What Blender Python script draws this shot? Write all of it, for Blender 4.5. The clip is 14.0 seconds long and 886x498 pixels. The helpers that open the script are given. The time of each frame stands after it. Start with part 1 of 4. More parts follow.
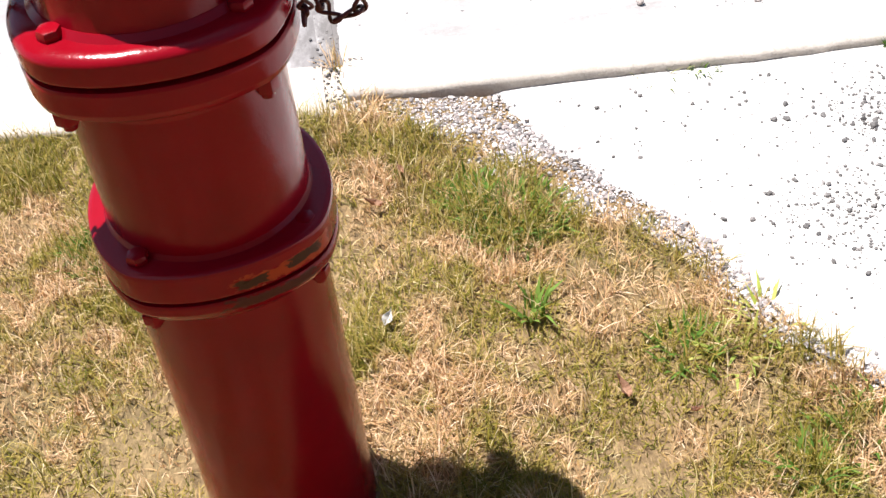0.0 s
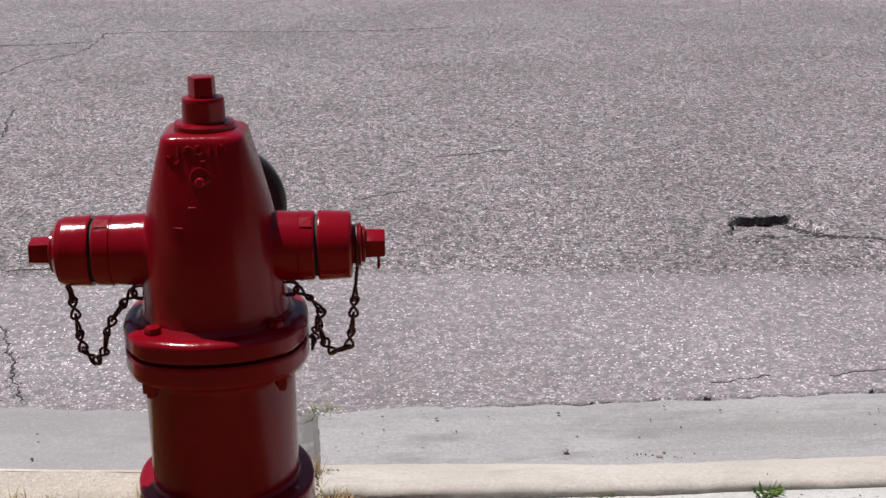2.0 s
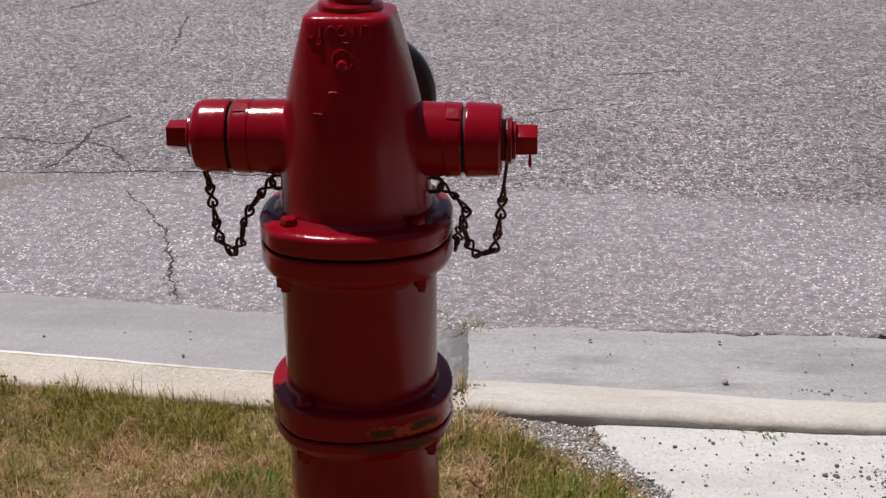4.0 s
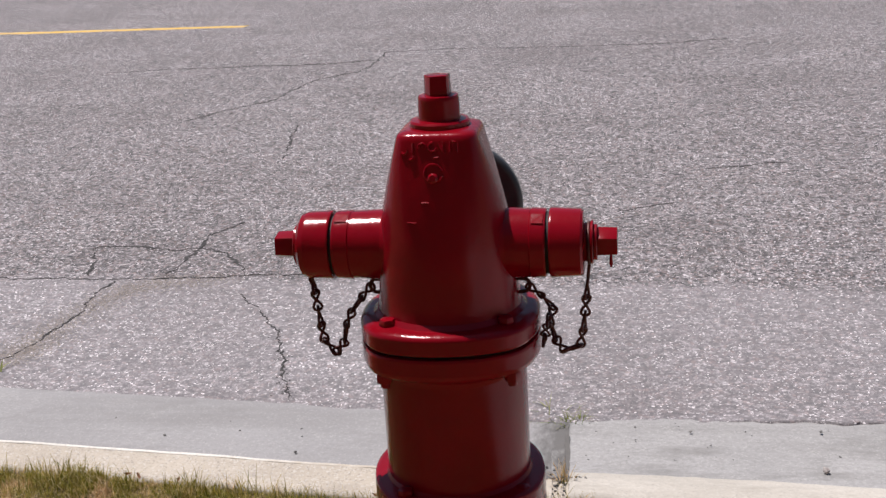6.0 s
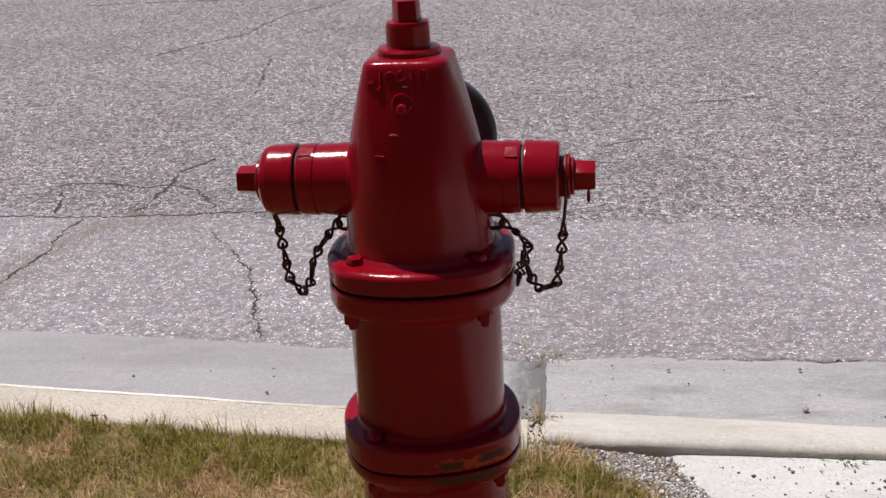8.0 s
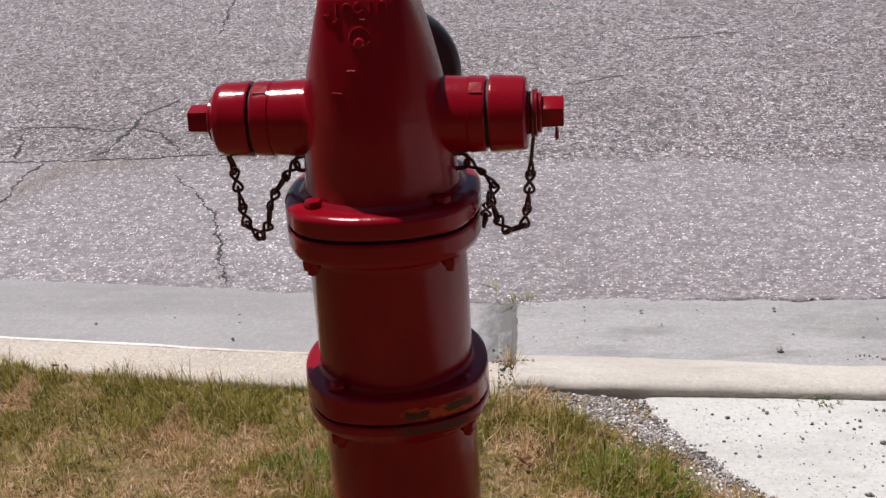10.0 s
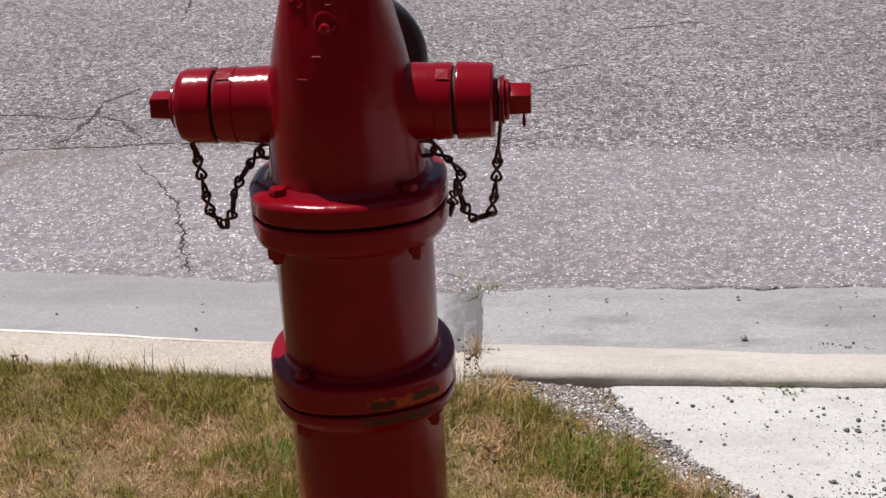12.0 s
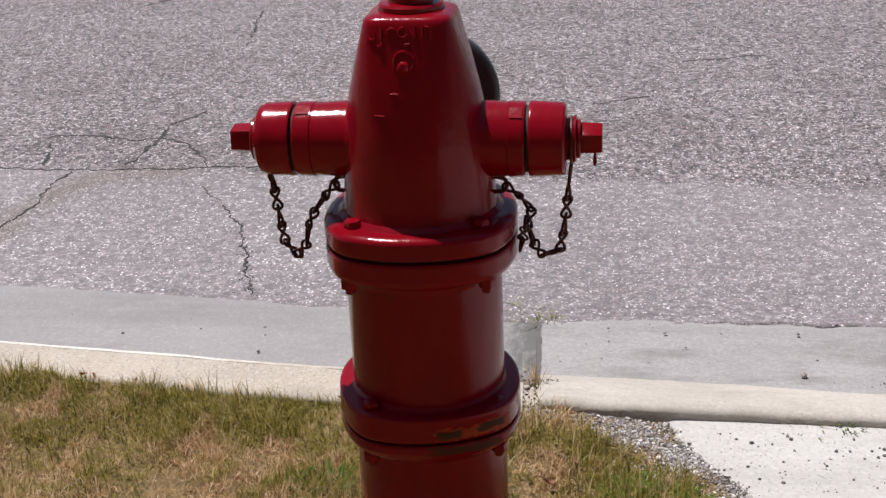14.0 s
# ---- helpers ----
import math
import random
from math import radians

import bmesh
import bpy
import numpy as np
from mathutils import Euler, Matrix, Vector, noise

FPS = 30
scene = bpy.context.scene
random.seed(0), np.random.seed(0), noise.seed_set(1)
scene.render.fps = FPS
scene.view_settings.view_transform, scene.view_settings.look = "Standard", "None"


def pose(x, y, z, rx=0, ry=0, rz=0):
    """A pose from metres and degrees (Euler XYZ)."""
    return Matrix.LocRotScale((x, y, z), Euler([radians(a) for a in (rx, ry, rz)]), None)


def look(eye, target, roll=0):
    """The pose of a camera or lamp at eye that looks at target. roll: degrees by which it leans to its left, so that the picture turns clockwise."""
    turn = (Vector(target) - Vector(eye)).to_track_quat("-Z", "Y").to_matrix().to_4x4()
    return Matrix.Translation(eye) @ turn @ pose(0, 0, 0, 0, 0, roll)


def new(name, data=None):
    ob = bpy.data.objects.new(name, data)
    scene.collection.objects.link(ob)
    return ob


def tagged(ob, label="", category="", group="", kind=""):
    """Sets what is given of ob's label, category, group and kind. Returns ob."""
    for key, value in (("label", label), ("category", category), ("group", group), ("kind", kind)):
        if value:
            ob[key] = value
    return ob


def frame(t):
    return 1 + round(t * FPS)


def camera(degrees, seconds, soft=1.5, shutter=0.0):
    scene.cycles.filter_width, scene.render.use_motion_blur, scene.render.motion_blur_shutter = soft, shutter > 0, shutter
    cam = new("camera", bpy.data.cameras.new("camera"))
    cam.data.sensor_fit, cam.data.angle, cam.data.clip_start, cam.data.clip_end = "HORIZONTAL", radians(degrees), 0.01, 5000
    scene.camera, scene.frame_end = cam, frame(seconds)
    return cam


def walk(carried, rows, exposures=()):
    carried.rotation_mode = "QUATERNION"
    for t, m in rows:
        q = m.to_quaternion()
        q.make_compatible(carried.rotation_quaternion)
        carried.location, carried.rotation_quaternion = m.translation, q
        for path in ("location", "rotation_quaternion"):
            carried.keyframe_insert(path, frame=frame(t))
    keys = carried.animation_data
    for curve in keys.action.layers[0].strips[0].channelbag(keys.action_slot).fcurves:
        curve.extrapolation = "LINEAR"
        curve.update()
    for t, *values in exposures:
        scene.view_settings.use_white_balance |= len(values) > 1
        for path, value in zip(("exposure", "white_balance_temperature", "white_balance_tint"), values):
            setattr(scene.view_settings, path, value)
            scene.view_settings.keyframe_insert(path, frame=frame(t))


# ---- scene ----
cam = camera(39.0, 14.0, soft=1.5)
PATH = [
    (0, (0.217, -0.954, 1.283), (0.223, 0.503, -0.086), -7.0),
    (0.2, (0.27, -1.044, 1.29), (0.222, 0.497, 0.016), -8.7),
    (0.5, (0.31, -1.107, 1.324), (0.203, 0.499, 0.138), -9.9),
    (0.7, (0.318, -1.185, 1.352), (0.274, 0.504, 0.281), -8.2),
    (0.8, (0.31, -1.224, 1.364), (0.286, 0.509, 0.365), -7.8),
    (1, (0.272, -1.343, 1.384), (0.29, 0.444, 0.485), -7.1),
    (1.2, (0.238, -1.452, 1.385), (0.321, 0.366, 0.556), -5.0),
    (1.5, (0.208, -1.521, 1.371), (0.335, 0.313, 0.583), -3.8),
    (1.7, (0.209, -1.558, 1.363), (0.367, 0.309, 0.664), -1.7),
    (2, (0.208, -1.574, 1.344), (0.322, 0.322, 0.717), -0.3),
    (2.2, (0.217, -1.565, 1.333), (0.314, 0.327, 0.693), 0.0),
    (2.5, (0.212, -1.564, 1.316), (0.302, 0.318, 0.646), -0.3),
    (3, (0.207, -1.529, 1.303), (0.266, 0.358, 0.642), 1.4),
    (3.3, (0.21, -1.497, 1.279), (0.273, 0.381, 0.595), 1.9),
    (3.5, (0.215, -1.482, 1.276), (0.266, 0.384, 0.558), 2.1),
    (3.7, (0.213, -1.474, 1.268), (0.232, 0.388, 0.539), 1.7),
    (4, (0.229, -1.477, 1.274), (0.078, 0.377, 0.538), -0.4),
    (6.5, (0.269, -1.586, 1.318), (-0.066, 0.302, 0.748), -3.3),
    (7, (0.26, -1.553, 1.307), (-0.082, 0.319, 0.692), -3.3),
    (7.5, (0.261, -1.537, 1.3), (-0.058, 0.329, 0.654), -3.2),
    (8, (0.266, -1.507, 1.291), (-0.027, 0.349, 0.608), -3.3),
    (10.5, (0.269, -1.442, 1.266), (0.027, 0.385, 0.489), -3.4),
    (11, (0.268, -1.44, 1.265), (0.042, 0.388, 0.487), -3.2),
    (11.5, (0.271, -1.428, 1.261), (0.067, 0.399, 0.474), -3.1),
    (12, (0.264, -1.433, 1.261), (0.07, 0.394, 0.47), -2.9),
    (12.5, (0.259, -1.437, 1.262), (0.063, 0.391, 0.472), -2.6),
    (13, (0.252, -1.443, 1.264), (0.0, 0.38, 0.483), -3.0),
    (13.5, (0.237, -1.452, 1.27), (-0.067, 0.368, 0.499), -2.8),
    (14, (0.246, -1.459, 1.285), (-0.031, 0.374, 0.533), -2.5),
]
walk(cam, [(t, look(eye, target, roll)) for t, eye, target, roll in PATH],
     exposures=[(0.0, 1.36, 6200, 14), (0.3, 0.82, 6200, 14), (0.6, 0.42, 6200, 14), (1.0, 0.22, 6200, 14), (2.0, 0.15, 6200, 14), (3.5, 0.15, 6200, 14), (4.0, 0.10, 6200, 14), (6.5, 0.23, 6200, 14), (14.0, 0.22, 6200, 14)])

# ---- sky and sun ----
TO_SUN = Vector((-0.31, 0.22, 1.0)).normalized()
world = bpy.data.worlds.new("sky")
scene.world = world
world.use_nodes = True
wn = world.node_tree
sky = wn.nodes.new("ShaderNodeTexSky")
sky.sky_type, sky.sun_disc = "NISHITA", False
sky.sun_elevation, sky.sun_rotation = radians(69.2), radians(-54.6)
wn.nodes["Background"].inputs["Strength"].default_value = 0.05
wn.links.new(sky.outputs[0], wn.nodes["Background"].inputs["Color"])
sun = new("sun", bpy.data.lights.new("sun", "SUN"))
sun.data.energy, sun.data.angle, sun.data.color = 4.6, radians(0.53), (1.0, 0.95, 0.88)
sun.matrix_world = look(TO_SUN * 30, (0, 0, 0))


# ---- materials ----
class Mat:
    """A small node builder round one Principled material."""

    def __init__(self, name, rough=0.8, metal=0.0):
        self.m = bpy.data.materials.new(name)
        self.m.use_nodes = True
        self.t = self.m.node_tree
        self.b = self.t.nodes["Principled BSDF"]
        self.b.inputs["Roughness"].default_value = rough
        self.b.inputs["Metallic"].default_value = metal
        self.pos = self.node("ShaderNodeTexCoord").outputs["Object"]

    def node(self, kind, **links):
        n = self.t.nodes.new(kind)
        for k, v in links.items():
            self.put(n.inputs[k], v)
        return n

    def put(self, socket, v):
        if isinstance(v, bpy.types.NodeSocket):
            self.t.links.new(v, socket)
        else:
            socket.default_value = v

    def noise(self, scale, detail=4.0, rough=0.6, stretch=None):
        p = self.pos
        if stretch:
            mp = self.node("ShaderNodeMapping", Vector=p)
            mp.inputs["Scale"].default_value = stretch
            p = mp.outputs[0]
        return self.node("ShaderNodeTexNoise", Vector=p, Scale=scale, Detail=detail, Roughness=rough).outputs["Fac"]

    def cells(self, scale, out="Color", feature="F1"):
        n = self.node("ShaderNodeTexVoronoi", Vector=self.pos, Scale=scale)
        n.feature = feature
        return n.outputs[out]

    def ramp(self, fac, stops):
        n = self.node("ShaderNodeValToRGB", Fac=fac)
        e = n.color_ramp.elements
        while len(e) < len(stops):
            e.new(0.5)
        for el, (p, c) in zip(e, stops):
            el.position = p
            el.color = (*c, 1) if isinstance(c, tuple) else (c, c, c, 1)
        return n.outputs["Color"]

    def mix(self, fac, a, b, how="MIX"):
        n = self.t.nodes.new("ShaderNodeMix")
        n.data_type, n.blend_type = "RGBA", how
        self.put(n.inputs[0], fac)
        for sock, v in ((n.inputs[6], a), (n.inputs[7], b)):
            self.put(sock, (*v, 1) if isinstance(v, tuple) else (v, v, v, 1) if isinstance(v, float) else v)
        return n.outputs[2]

    def math(self, op, a, b=0.0):
        n = self.t.nodes.new("ShaderNodeMath")
        n.operation = op
        self.put(n.inputs[0], a)
        self.put(n.inputs[1], b)
        return n.outputs[0]

    def sep(self):
        return self.node("ShaderNodeSeparateXYZ", Vector=self.pos).outputs

    def color(self, c):
        self.put(self.b.inputs["Base Color"], (*c, 1) if isinstance(c, tuple) else c)
        return self

    def rough(self, r):
        self.put(self.b.inputs["Roughness"], r)
        return self

    def bump(self, h, strength=0.3, dist=0.002):
        n = self.node("ShaderNodeBump", Height=h, Strength=strength, Distance=dist)
        self.put(self.b.inputs["Normal"], n.outputs[0])
        return self


def red_paint():
    k = Mat("red_enamel", 0.2)
    k.b.inputs["Specular IOR Level"].default_value = 0.27
    k.b.inputs["Specular Tint"].default_value = (1.0, 0.72, 0.74, 1)
    c = k.mix(k.ramp(k.noise(9, 5), [(0.35, 0.0), (0.7, 1.0)]), (0.235, 0.0022, 0.0085), (0.175, 0.0020, 0.0070))
    c = k.mix(k.ramp(k.noise(160, 3), [(0.66, 0.0), (0.76, 1.0)]), c, (0.16, 0.006, 0.008))
    k.color(c).rough(k.ramp(k.noise(30, 4), [(0.3, 0.11), (0.75, 0.24)]))
    h = k.mix(0.25, k.noise(60, 2), k.noise(420, 2))
    return k.bump(h, 0.20, 0.003).m


def chipped_paint():
    """The same enamel, worn down to older orange and green coats on one face of the breakaway flange."""
    k = Mat("chipped_red_enamel", 0.2)
    k.b.inputs["Specular IOR Level"].default_value = 0.27
    k.b.inputs["Specular Tint"].default_value = (1.0, 0.72, 0.74, 1)
    c = k.mix(k.ramp(k.noise(9, 5), [(0.35, 0.0), (0.7, 1.0)]), (0.235, 0.0022, 0.0085), (0.175, 0.0020, 0.0070))
    x, y, z = k.sep()
    along = k.math("ADD", k.math("MULTIPLY", x, 0.978), k.math("MULTIPLY", y, 0.208))
    out = k.math("SUBTRACT", k.math("MULTIPLY", x, 0.208), k.math("MULTIPLY", y, 0.978))
    front = k.ramp(k.math("MULTIPLY", out, 5.0), [(0.40, 0.0), (0.46, 1.0)])
    wander = k.math("MULTIPLY", k.math("SUBTRACT", k.noise(60, 5, 0.75, (1, 1, 2.2)), 0.5), 2.6)

    def patch(u, du, h, dh):
        """A worn patch round (u, h) on the face, ragged at its edge."""
        p = k.math("ABSOLUTE", k.math("DIVIDE", k.math("SUBTRACT", along, u), du))
        q = k.math("ABSOLUTE", k.math("DIVIDE", k.math("SUBTRACT", z, h), dh))
        d = k.math("ADD", k.math("MAXIMUM", p, q), wander)
        return k.math("MULTIPLY", k.ramp(k.math("MULTIPLY", d, 0.5), [(0.44, 1.0), (0.49, 0.0)]), front)

    orange = patch(0.050, 0.048, 0.482, 0.0085)
    streak = k.math("MULTIPLY", patch(0.038, 0.050, 0.4575, 0.0065), 0.85)
    spots = k.math("MAXIMUM", patch(0.071, 0.017, 0.4845, 0.0055), patch(0.018, 0.016, 0.481, 0.006))
    c = k.mix(orange, c, (0.36, 0.045, 0.008))
    c = k.mix(streak, c, (0.05, 0.022, 0.012))
    c = k.mix(k.math("MULTIPLY", spots, 0.9), c, (0.022, 0.020, 0.010))
    worn = k.math("MAXIMUM", orange, streak)
    k.color(c).rough(k.mix(worn, 0.18, 0.6))
    return k.bump(k.mix(worn, k.noise(60, 3), 0.1), 0.25, 0.002).m


def plain(name, c1, c2, scale, rough, metal=0.0, bump=0.2, fine=200):
    k = Mat(name, rough, metal)
    k.color(k.mix(k.ramp(k.noise(scale, 5), [(0.35, 0.0), (0.68, 1.0)]), c1, c2))
    return k.bump(k.noise(fine, 4), bump, 0.002).m


def asphalt():
    k = Mat("worn_asphalt", 0.85)
    x, y, z = k.sep()
    hue = k.node("ShaderNodeSeparateColor", Color=k.cells(84)).outputs
    c = k.ramp(hue[0], [(0.0, 0.035), (0.3, (0.13, 0.123, 0.122)), (0.66, (0.27, 0.258, 0.255)), (0.9, (0.41, 0.392, 0.385)), (1.0, (0.64, 0.62, 0.61))])
    c = k.mix(k.ramp(hue[1], [(0.7, 0.0), (0.9, 0.6)]), c, (0.25, 0.17, 0.145))
    small = k.node("ShaderNodeSeparateColor", Color=k.cells(190)).outputs
    fines = k.ramp(small[0], [(0.0, 0.06), (0.5, (0.19, 0.18, 0.178)), (0.85, (0.33, 0.318, 0.31)), (1.0, (0.62, 0.6, 0.59))])
    c = k.mix(k.ramp(k.noise(55, 3), [(0.46, 0.0), (0.62, 1.0)]), c, fines)
    # tar binder and open pits between the stones
    gap = k.ramp(k.cells(84, "Distance", "DISTANCE_TO_EDGE"), [(0.0, 1.0), (0.14, 0.0)])
    c = k.mix(k.math("MULTIPLY", gap, 0.8), c, (0.055, 0.052, 0.052))
    c = k.mix(k.ramp(k.noise(38, 4, 0.75), [(0.53, 0.0), (0.58, 0.97)]), c, (0.042, 0.043, 0.043))
    c = k.mix(k.ramp(k.noise(17, 4, 0.7), [(0.42, 0.0), (0.62, 1.0)]), k.mix(1.0, c, (1.16, 1.15, 1.15), "MULTIPLY"), k.mix(1.0, c, (0.80, 0.78, 0.775), "MULTIPLY"))
    # older, coarser paving beyond a seam that runs along the road
    lane = k.math("ADD", k.math("ADD", y, k.math("MULTIPLY", x, 0.06)), k.math("MULTIPLY", k.noise(3, 4), 0.25))
    c = k.mix(k.ramp(k.math("MULTIPLY", lane, 0.2), [(0.512, 1.0), (0.53, 0.0)]), c, k.mix(0.42, c, (0.27, 0.259, 0.259)))
    c = k.mix(k.ramp(small[2], [(0.955, 0.0), (0.98, 0.9)]), c, (0.74, 0.72, 0.71))
    c = k.mix(k.ramp(k.noise(0.9, 5), [(0.35, 0.0), (0.7, 1.0)]), c, k.mix(1.0, c, (0.78, 0.765, 0.76), "MULTIPLY"))
    c = k.mix(k.ramp(k.noise(0.5, 4, 0.6, (0.25, 2.4, 1)), [(0.5, 0.0), (0.75, 0.5)]), c, k.mix(1.0, c, (0.78, 0.76, 0.75), "MULTIPLY"))
    k.color(k.mix(1.0, c, (1.23, 1.175, 1.205), "MULTIPLY"))
    h = k.mix(0.5, k.cells(84, "Distance"), k.noise(200, 3))
    return k.bump(h, 0.9, 0.006).m


def concrete(name, c1, c2, stain, spots=0.5, joint=None):
    k = Mat(name, 0.88)
    c = k.mix(k.ramp(k.noise(3.5, 6), [(0.35, 0.0), (0.68, 1.0)]), c1, c2)
    c = k.mix(k.ramp(k.noise(1.6, 5, 0.65, (0.35, 3.0, 1.0)), [(0.48, 0.0), (0.75, 0.75)]), c, stain)
    grain = k.node("ShaderNodeSeparateColor", Color=k.cells(230)).outputs
    c = k.mix(k.math("MULTIPLY", k.ramp(grain[0], [(0.80, 0.0), (0.92, 1.0)]), spots), c, (0.62, 0.60, 0.56))
    c = k.mix(k.math("MULTIPLY", k.ramp(grain[1], [(0.86, 0.0), (0.96, 1.0)]), spots), c, (0.13, 0.125, 0.12))
    c = k.mix(k.ramp(k.noise(90, 4), [(0.4, 0.0), (0.7, 0.35)]), c, stain)
    c = k.mix(k.ramp(k.noise(6, 5, 0.7, (0.6, 1.6, 1.0)), [(0.52, 0.0), (0.72, 0.75)]), c, stain)
    if joint:
        # dirt washed into the joint, ragged and blotchy; on the kerb-edge strip, a fade to tan
        off = k.math("ABSOLUTE", k.math("DIVIDE", k.math("SUBTRACT", k.sep()[0], joint[0]), joint[1]))
        dirt = k.ramp(k.math("ADD", off, k.math("MULTIPLY", k.math("SUBTRACT", k.noise(22, 5, 0.7, (1.6, 0.7, 1)), 0.5), 1.8)), [(0.35, joint[2]), (1.0, 0.0)])
        c = k.mix(dirt, c, joint[3] if len(joint) > 3 else (0.105, 0.098, 0.092))
    c = k.mix(k.ramp(k.noise(11, 6, 0.75), [(0.30, 0.35), (0.46, 0.0)]), c, k.mix(1.0, c, (1.16, 1.15, 1.13), "MULTIPLY"))
    k.color(c)
    return k.bump(k.mix(0.4, k.noise(40, 5), k.cells(230, "Distance")), 0.35, 0.003).m


def soil():
    k = Mat("dry_soil_and_thatch", 0.95)
    c = k.mix(k.ramp(k.noise(30, 6, 0.7), [(0.35, 0.0), (0.65, 1.0)]), (0.10, 0.062, 0.024), (0.27, 0.18, 0.082))
    c = k.mix(k.ramp(k.noise(220, 3, 0.7, (1, 0.25, 1)), [(0.5, 0.0), (0.62, 0.8)]), c, (0.36, 0.25, 0.115))
    c = k.mix(k.ramp(k.noise(2.2, 4), [(0.5, 0.0), (0.7, 0.5)]), c, (0.09, 0.10, 0.035))
    k.color(c)
    return k.bump(k.noise(140, 5, 0.7), 0.8, 0.01).m


def blades(name, ramp_dry, ramp_green, patch):
    k = Mat(name, 0.6)
    r = k.node("ShaderNodeNewGeometry").outputs["Random Per Island"]
    dry, green = k.ramp(r, ramp_dry), k.ramp(r, ramp_green)
    where = k.math("ADD", k.noise(3.2, 3, 0.6), k.math("MULTIPLY", k.math("SUBTRACT", k.noise(13, 2), 0.5), 0.8))
    lush = k.node("ShaderNodeAttribute")
    lush.attribute_name = "lushness"
    where = k.math("ADD", where, lush.outputs["Fac"])
    k.color(k.mix(k.ramp(where, [(patch - 0.06, 0.0), (patch + 0.06, 1.0)]), dry, green))
    k.b.inputs["Specular IOR Level"].default_value = 0.1
    tr = k.node("ShaderNodeBsdfTranslucent", Color=k.b.inputs["Base Color"].links[0].from_socket)
    mx = k.node("ShaderNodeMixShader", Fac=0.35)
    k.put(mx.inputs[1], k.b.outputs[0])
    k.put(mx.inputs[2], tr.outputs[0])
    k.put(k.t.nodes["Material Output"].inputs["Surface"], mx.outputs[0])
    return k.m


def pebbles(name, stops):
    k = Mat(name, 0.8)
    r = k.node("ShaderNodeNewGeometry").outputs["Random Per Island"]
    k.color(k.mix(k.ramp(k.noise(300, 3), [(0.4, 0.0), (0.6, 0.4)]), k.ramp(r, stops), (0.2, 0.19, 0.18)))
    return k.bump(k.noise(500, 3), 0.3, 0.001).m


RED, CHIPPED = red_paint(), chipped_paint()
BLACK = plain("faded_black_cap_paint", (0.030, 0.033, 0.037), (0.05, 0.053, 0.058), 20, 0.45)
RUBBER = plain("black_gasket", (0.012, 0.01, 0.01), (0.02, 0.015, 0.014), 40, 0.7)
CHAIN = plain("rusty_red_chain", (0.10, 0.012, 0.012), (0.06, 0.022, 0.016), 90, 0.5, 0.3, 0.3, 600)
ASPHALT = asphalt()
TAR = plain("crack_dirt", (0.030, 0.027, 0.026), (0.065, 0.06, 0.058), 60, 0.95, 0.0, 0.6)
YELLOW = plain("worn_yellow_road_paint", (0.66, 0.40, 0.05), (0.55, 0.36, 0.12), 6, 0.7)
MORTAR = concrete("joint_mortar", (0.27, 0.26, 0.252), (0.21, 0.20, 0.194), (0.11, 0.104, 0.10), 0.3, (0.07, 0.05, 0.9))
PALE_EDGE = concrete("pale_kerb_edge", (0.78, 0.74, 0.68), (0.66, 0.62, 0.56), (0.5, 0.46, 0.40), 0.3, (-0.2, 0.55, 1.0, (0.47, 0.405, 0.33)))
KERB = concrete("kerb_concrete", (0.50, 0.435, 0.355), (0.42, 0.36, 0.29), (0.33, 0.285, 0.235), 0.45)
PAN = concrete("gutter_concrete", (0.315, 0.302, 0.298), (0.28, 0.268, 0.265), (0.21, 0.198, 0.192), 0.15, (0.065, 0.12, 0.85))
PAN_NEW = concrete("apron_concrete", (0.355, 0.34, 0.33), (0.30, 0.288, 0.28), (0.17, 0.16, 0.15), 0.2, (0.05, 0.02, 0.7))
APRON = concrete("apron_kerb_concrete", (0.52, 0.475, 0.415), (0.44, 0.40, 0.345), (0.33, 0.295, 0.25), 0.22)
SLAB = concrete("driveway_concrete", (0.52, 0.505, 0.47), (0.46, 0.445, 0.415), (0.36, 0.345, 0.32), 0.35)
SOIL = soil()
GRASS = blades("lawn_blades",
               [(0.0, (0.66, 0.43, 0.24)), (0.2, (0.38, 0.22, 0.085)), (0.45, (0.80, 0.57, 0.36)), (0.65, (0.24, 0.175, 0.05)), (0.85, (0.62, 0.42, 0.225)), (1.0, (0.90, 0.71, 0.50))],
               [(0.0, (0.46, 0.335, 0.11)), (0.2, (0.24, 0.20, 0.030)), (0.45, (0.105, 0.12, 0.015)), (0.65, (0.285, 0.23, 0.040)), (0.85, (0.38, 0.30, 0.10)), (1.0, (0.62, 0.52, 0.30))], 0.478)
SPRIG = blades("thin_sprigs", [(0.0, (0.16, 0.20, 0.045)), (1.0, (0.34, 0.33, 0.13))], [(0.0, (0.13, 0.20, 0.04)), (1.0, (0.28, 0.30, 0.10))], 0.5)
GREEN = blades("weed_leaves", [(0.0, (0.07, 0.16, 0.02)), (1.0, (0.16, 0.26, 0.045))], [(0.0, (0.09, 0.18, 0.03)), (1.0, (0.20, 0.28, 0.055))], 0.5)
PALE = blades("pale_weed_leaves", [(0.0, (0.27, 0.32, 0.05)), (1.0, (0.48, 0.46, 0.14))], [(0.0, (0.24, 0.32, 0.06)), (1.0, (0.42, 0.43, 0.12))], 0.5)
GRAVEL = pebbles("mixed_gravel", [(0.0, (0.07, 0.065, 0.062)), (0.25, (0.20, 0.182, 0.172)), (0.5, (0.33, 0.275, 0.25)), (0.72, (0.48, 0.445, 0.42)), (1.0, (0.85, 0.81, 0.77))])
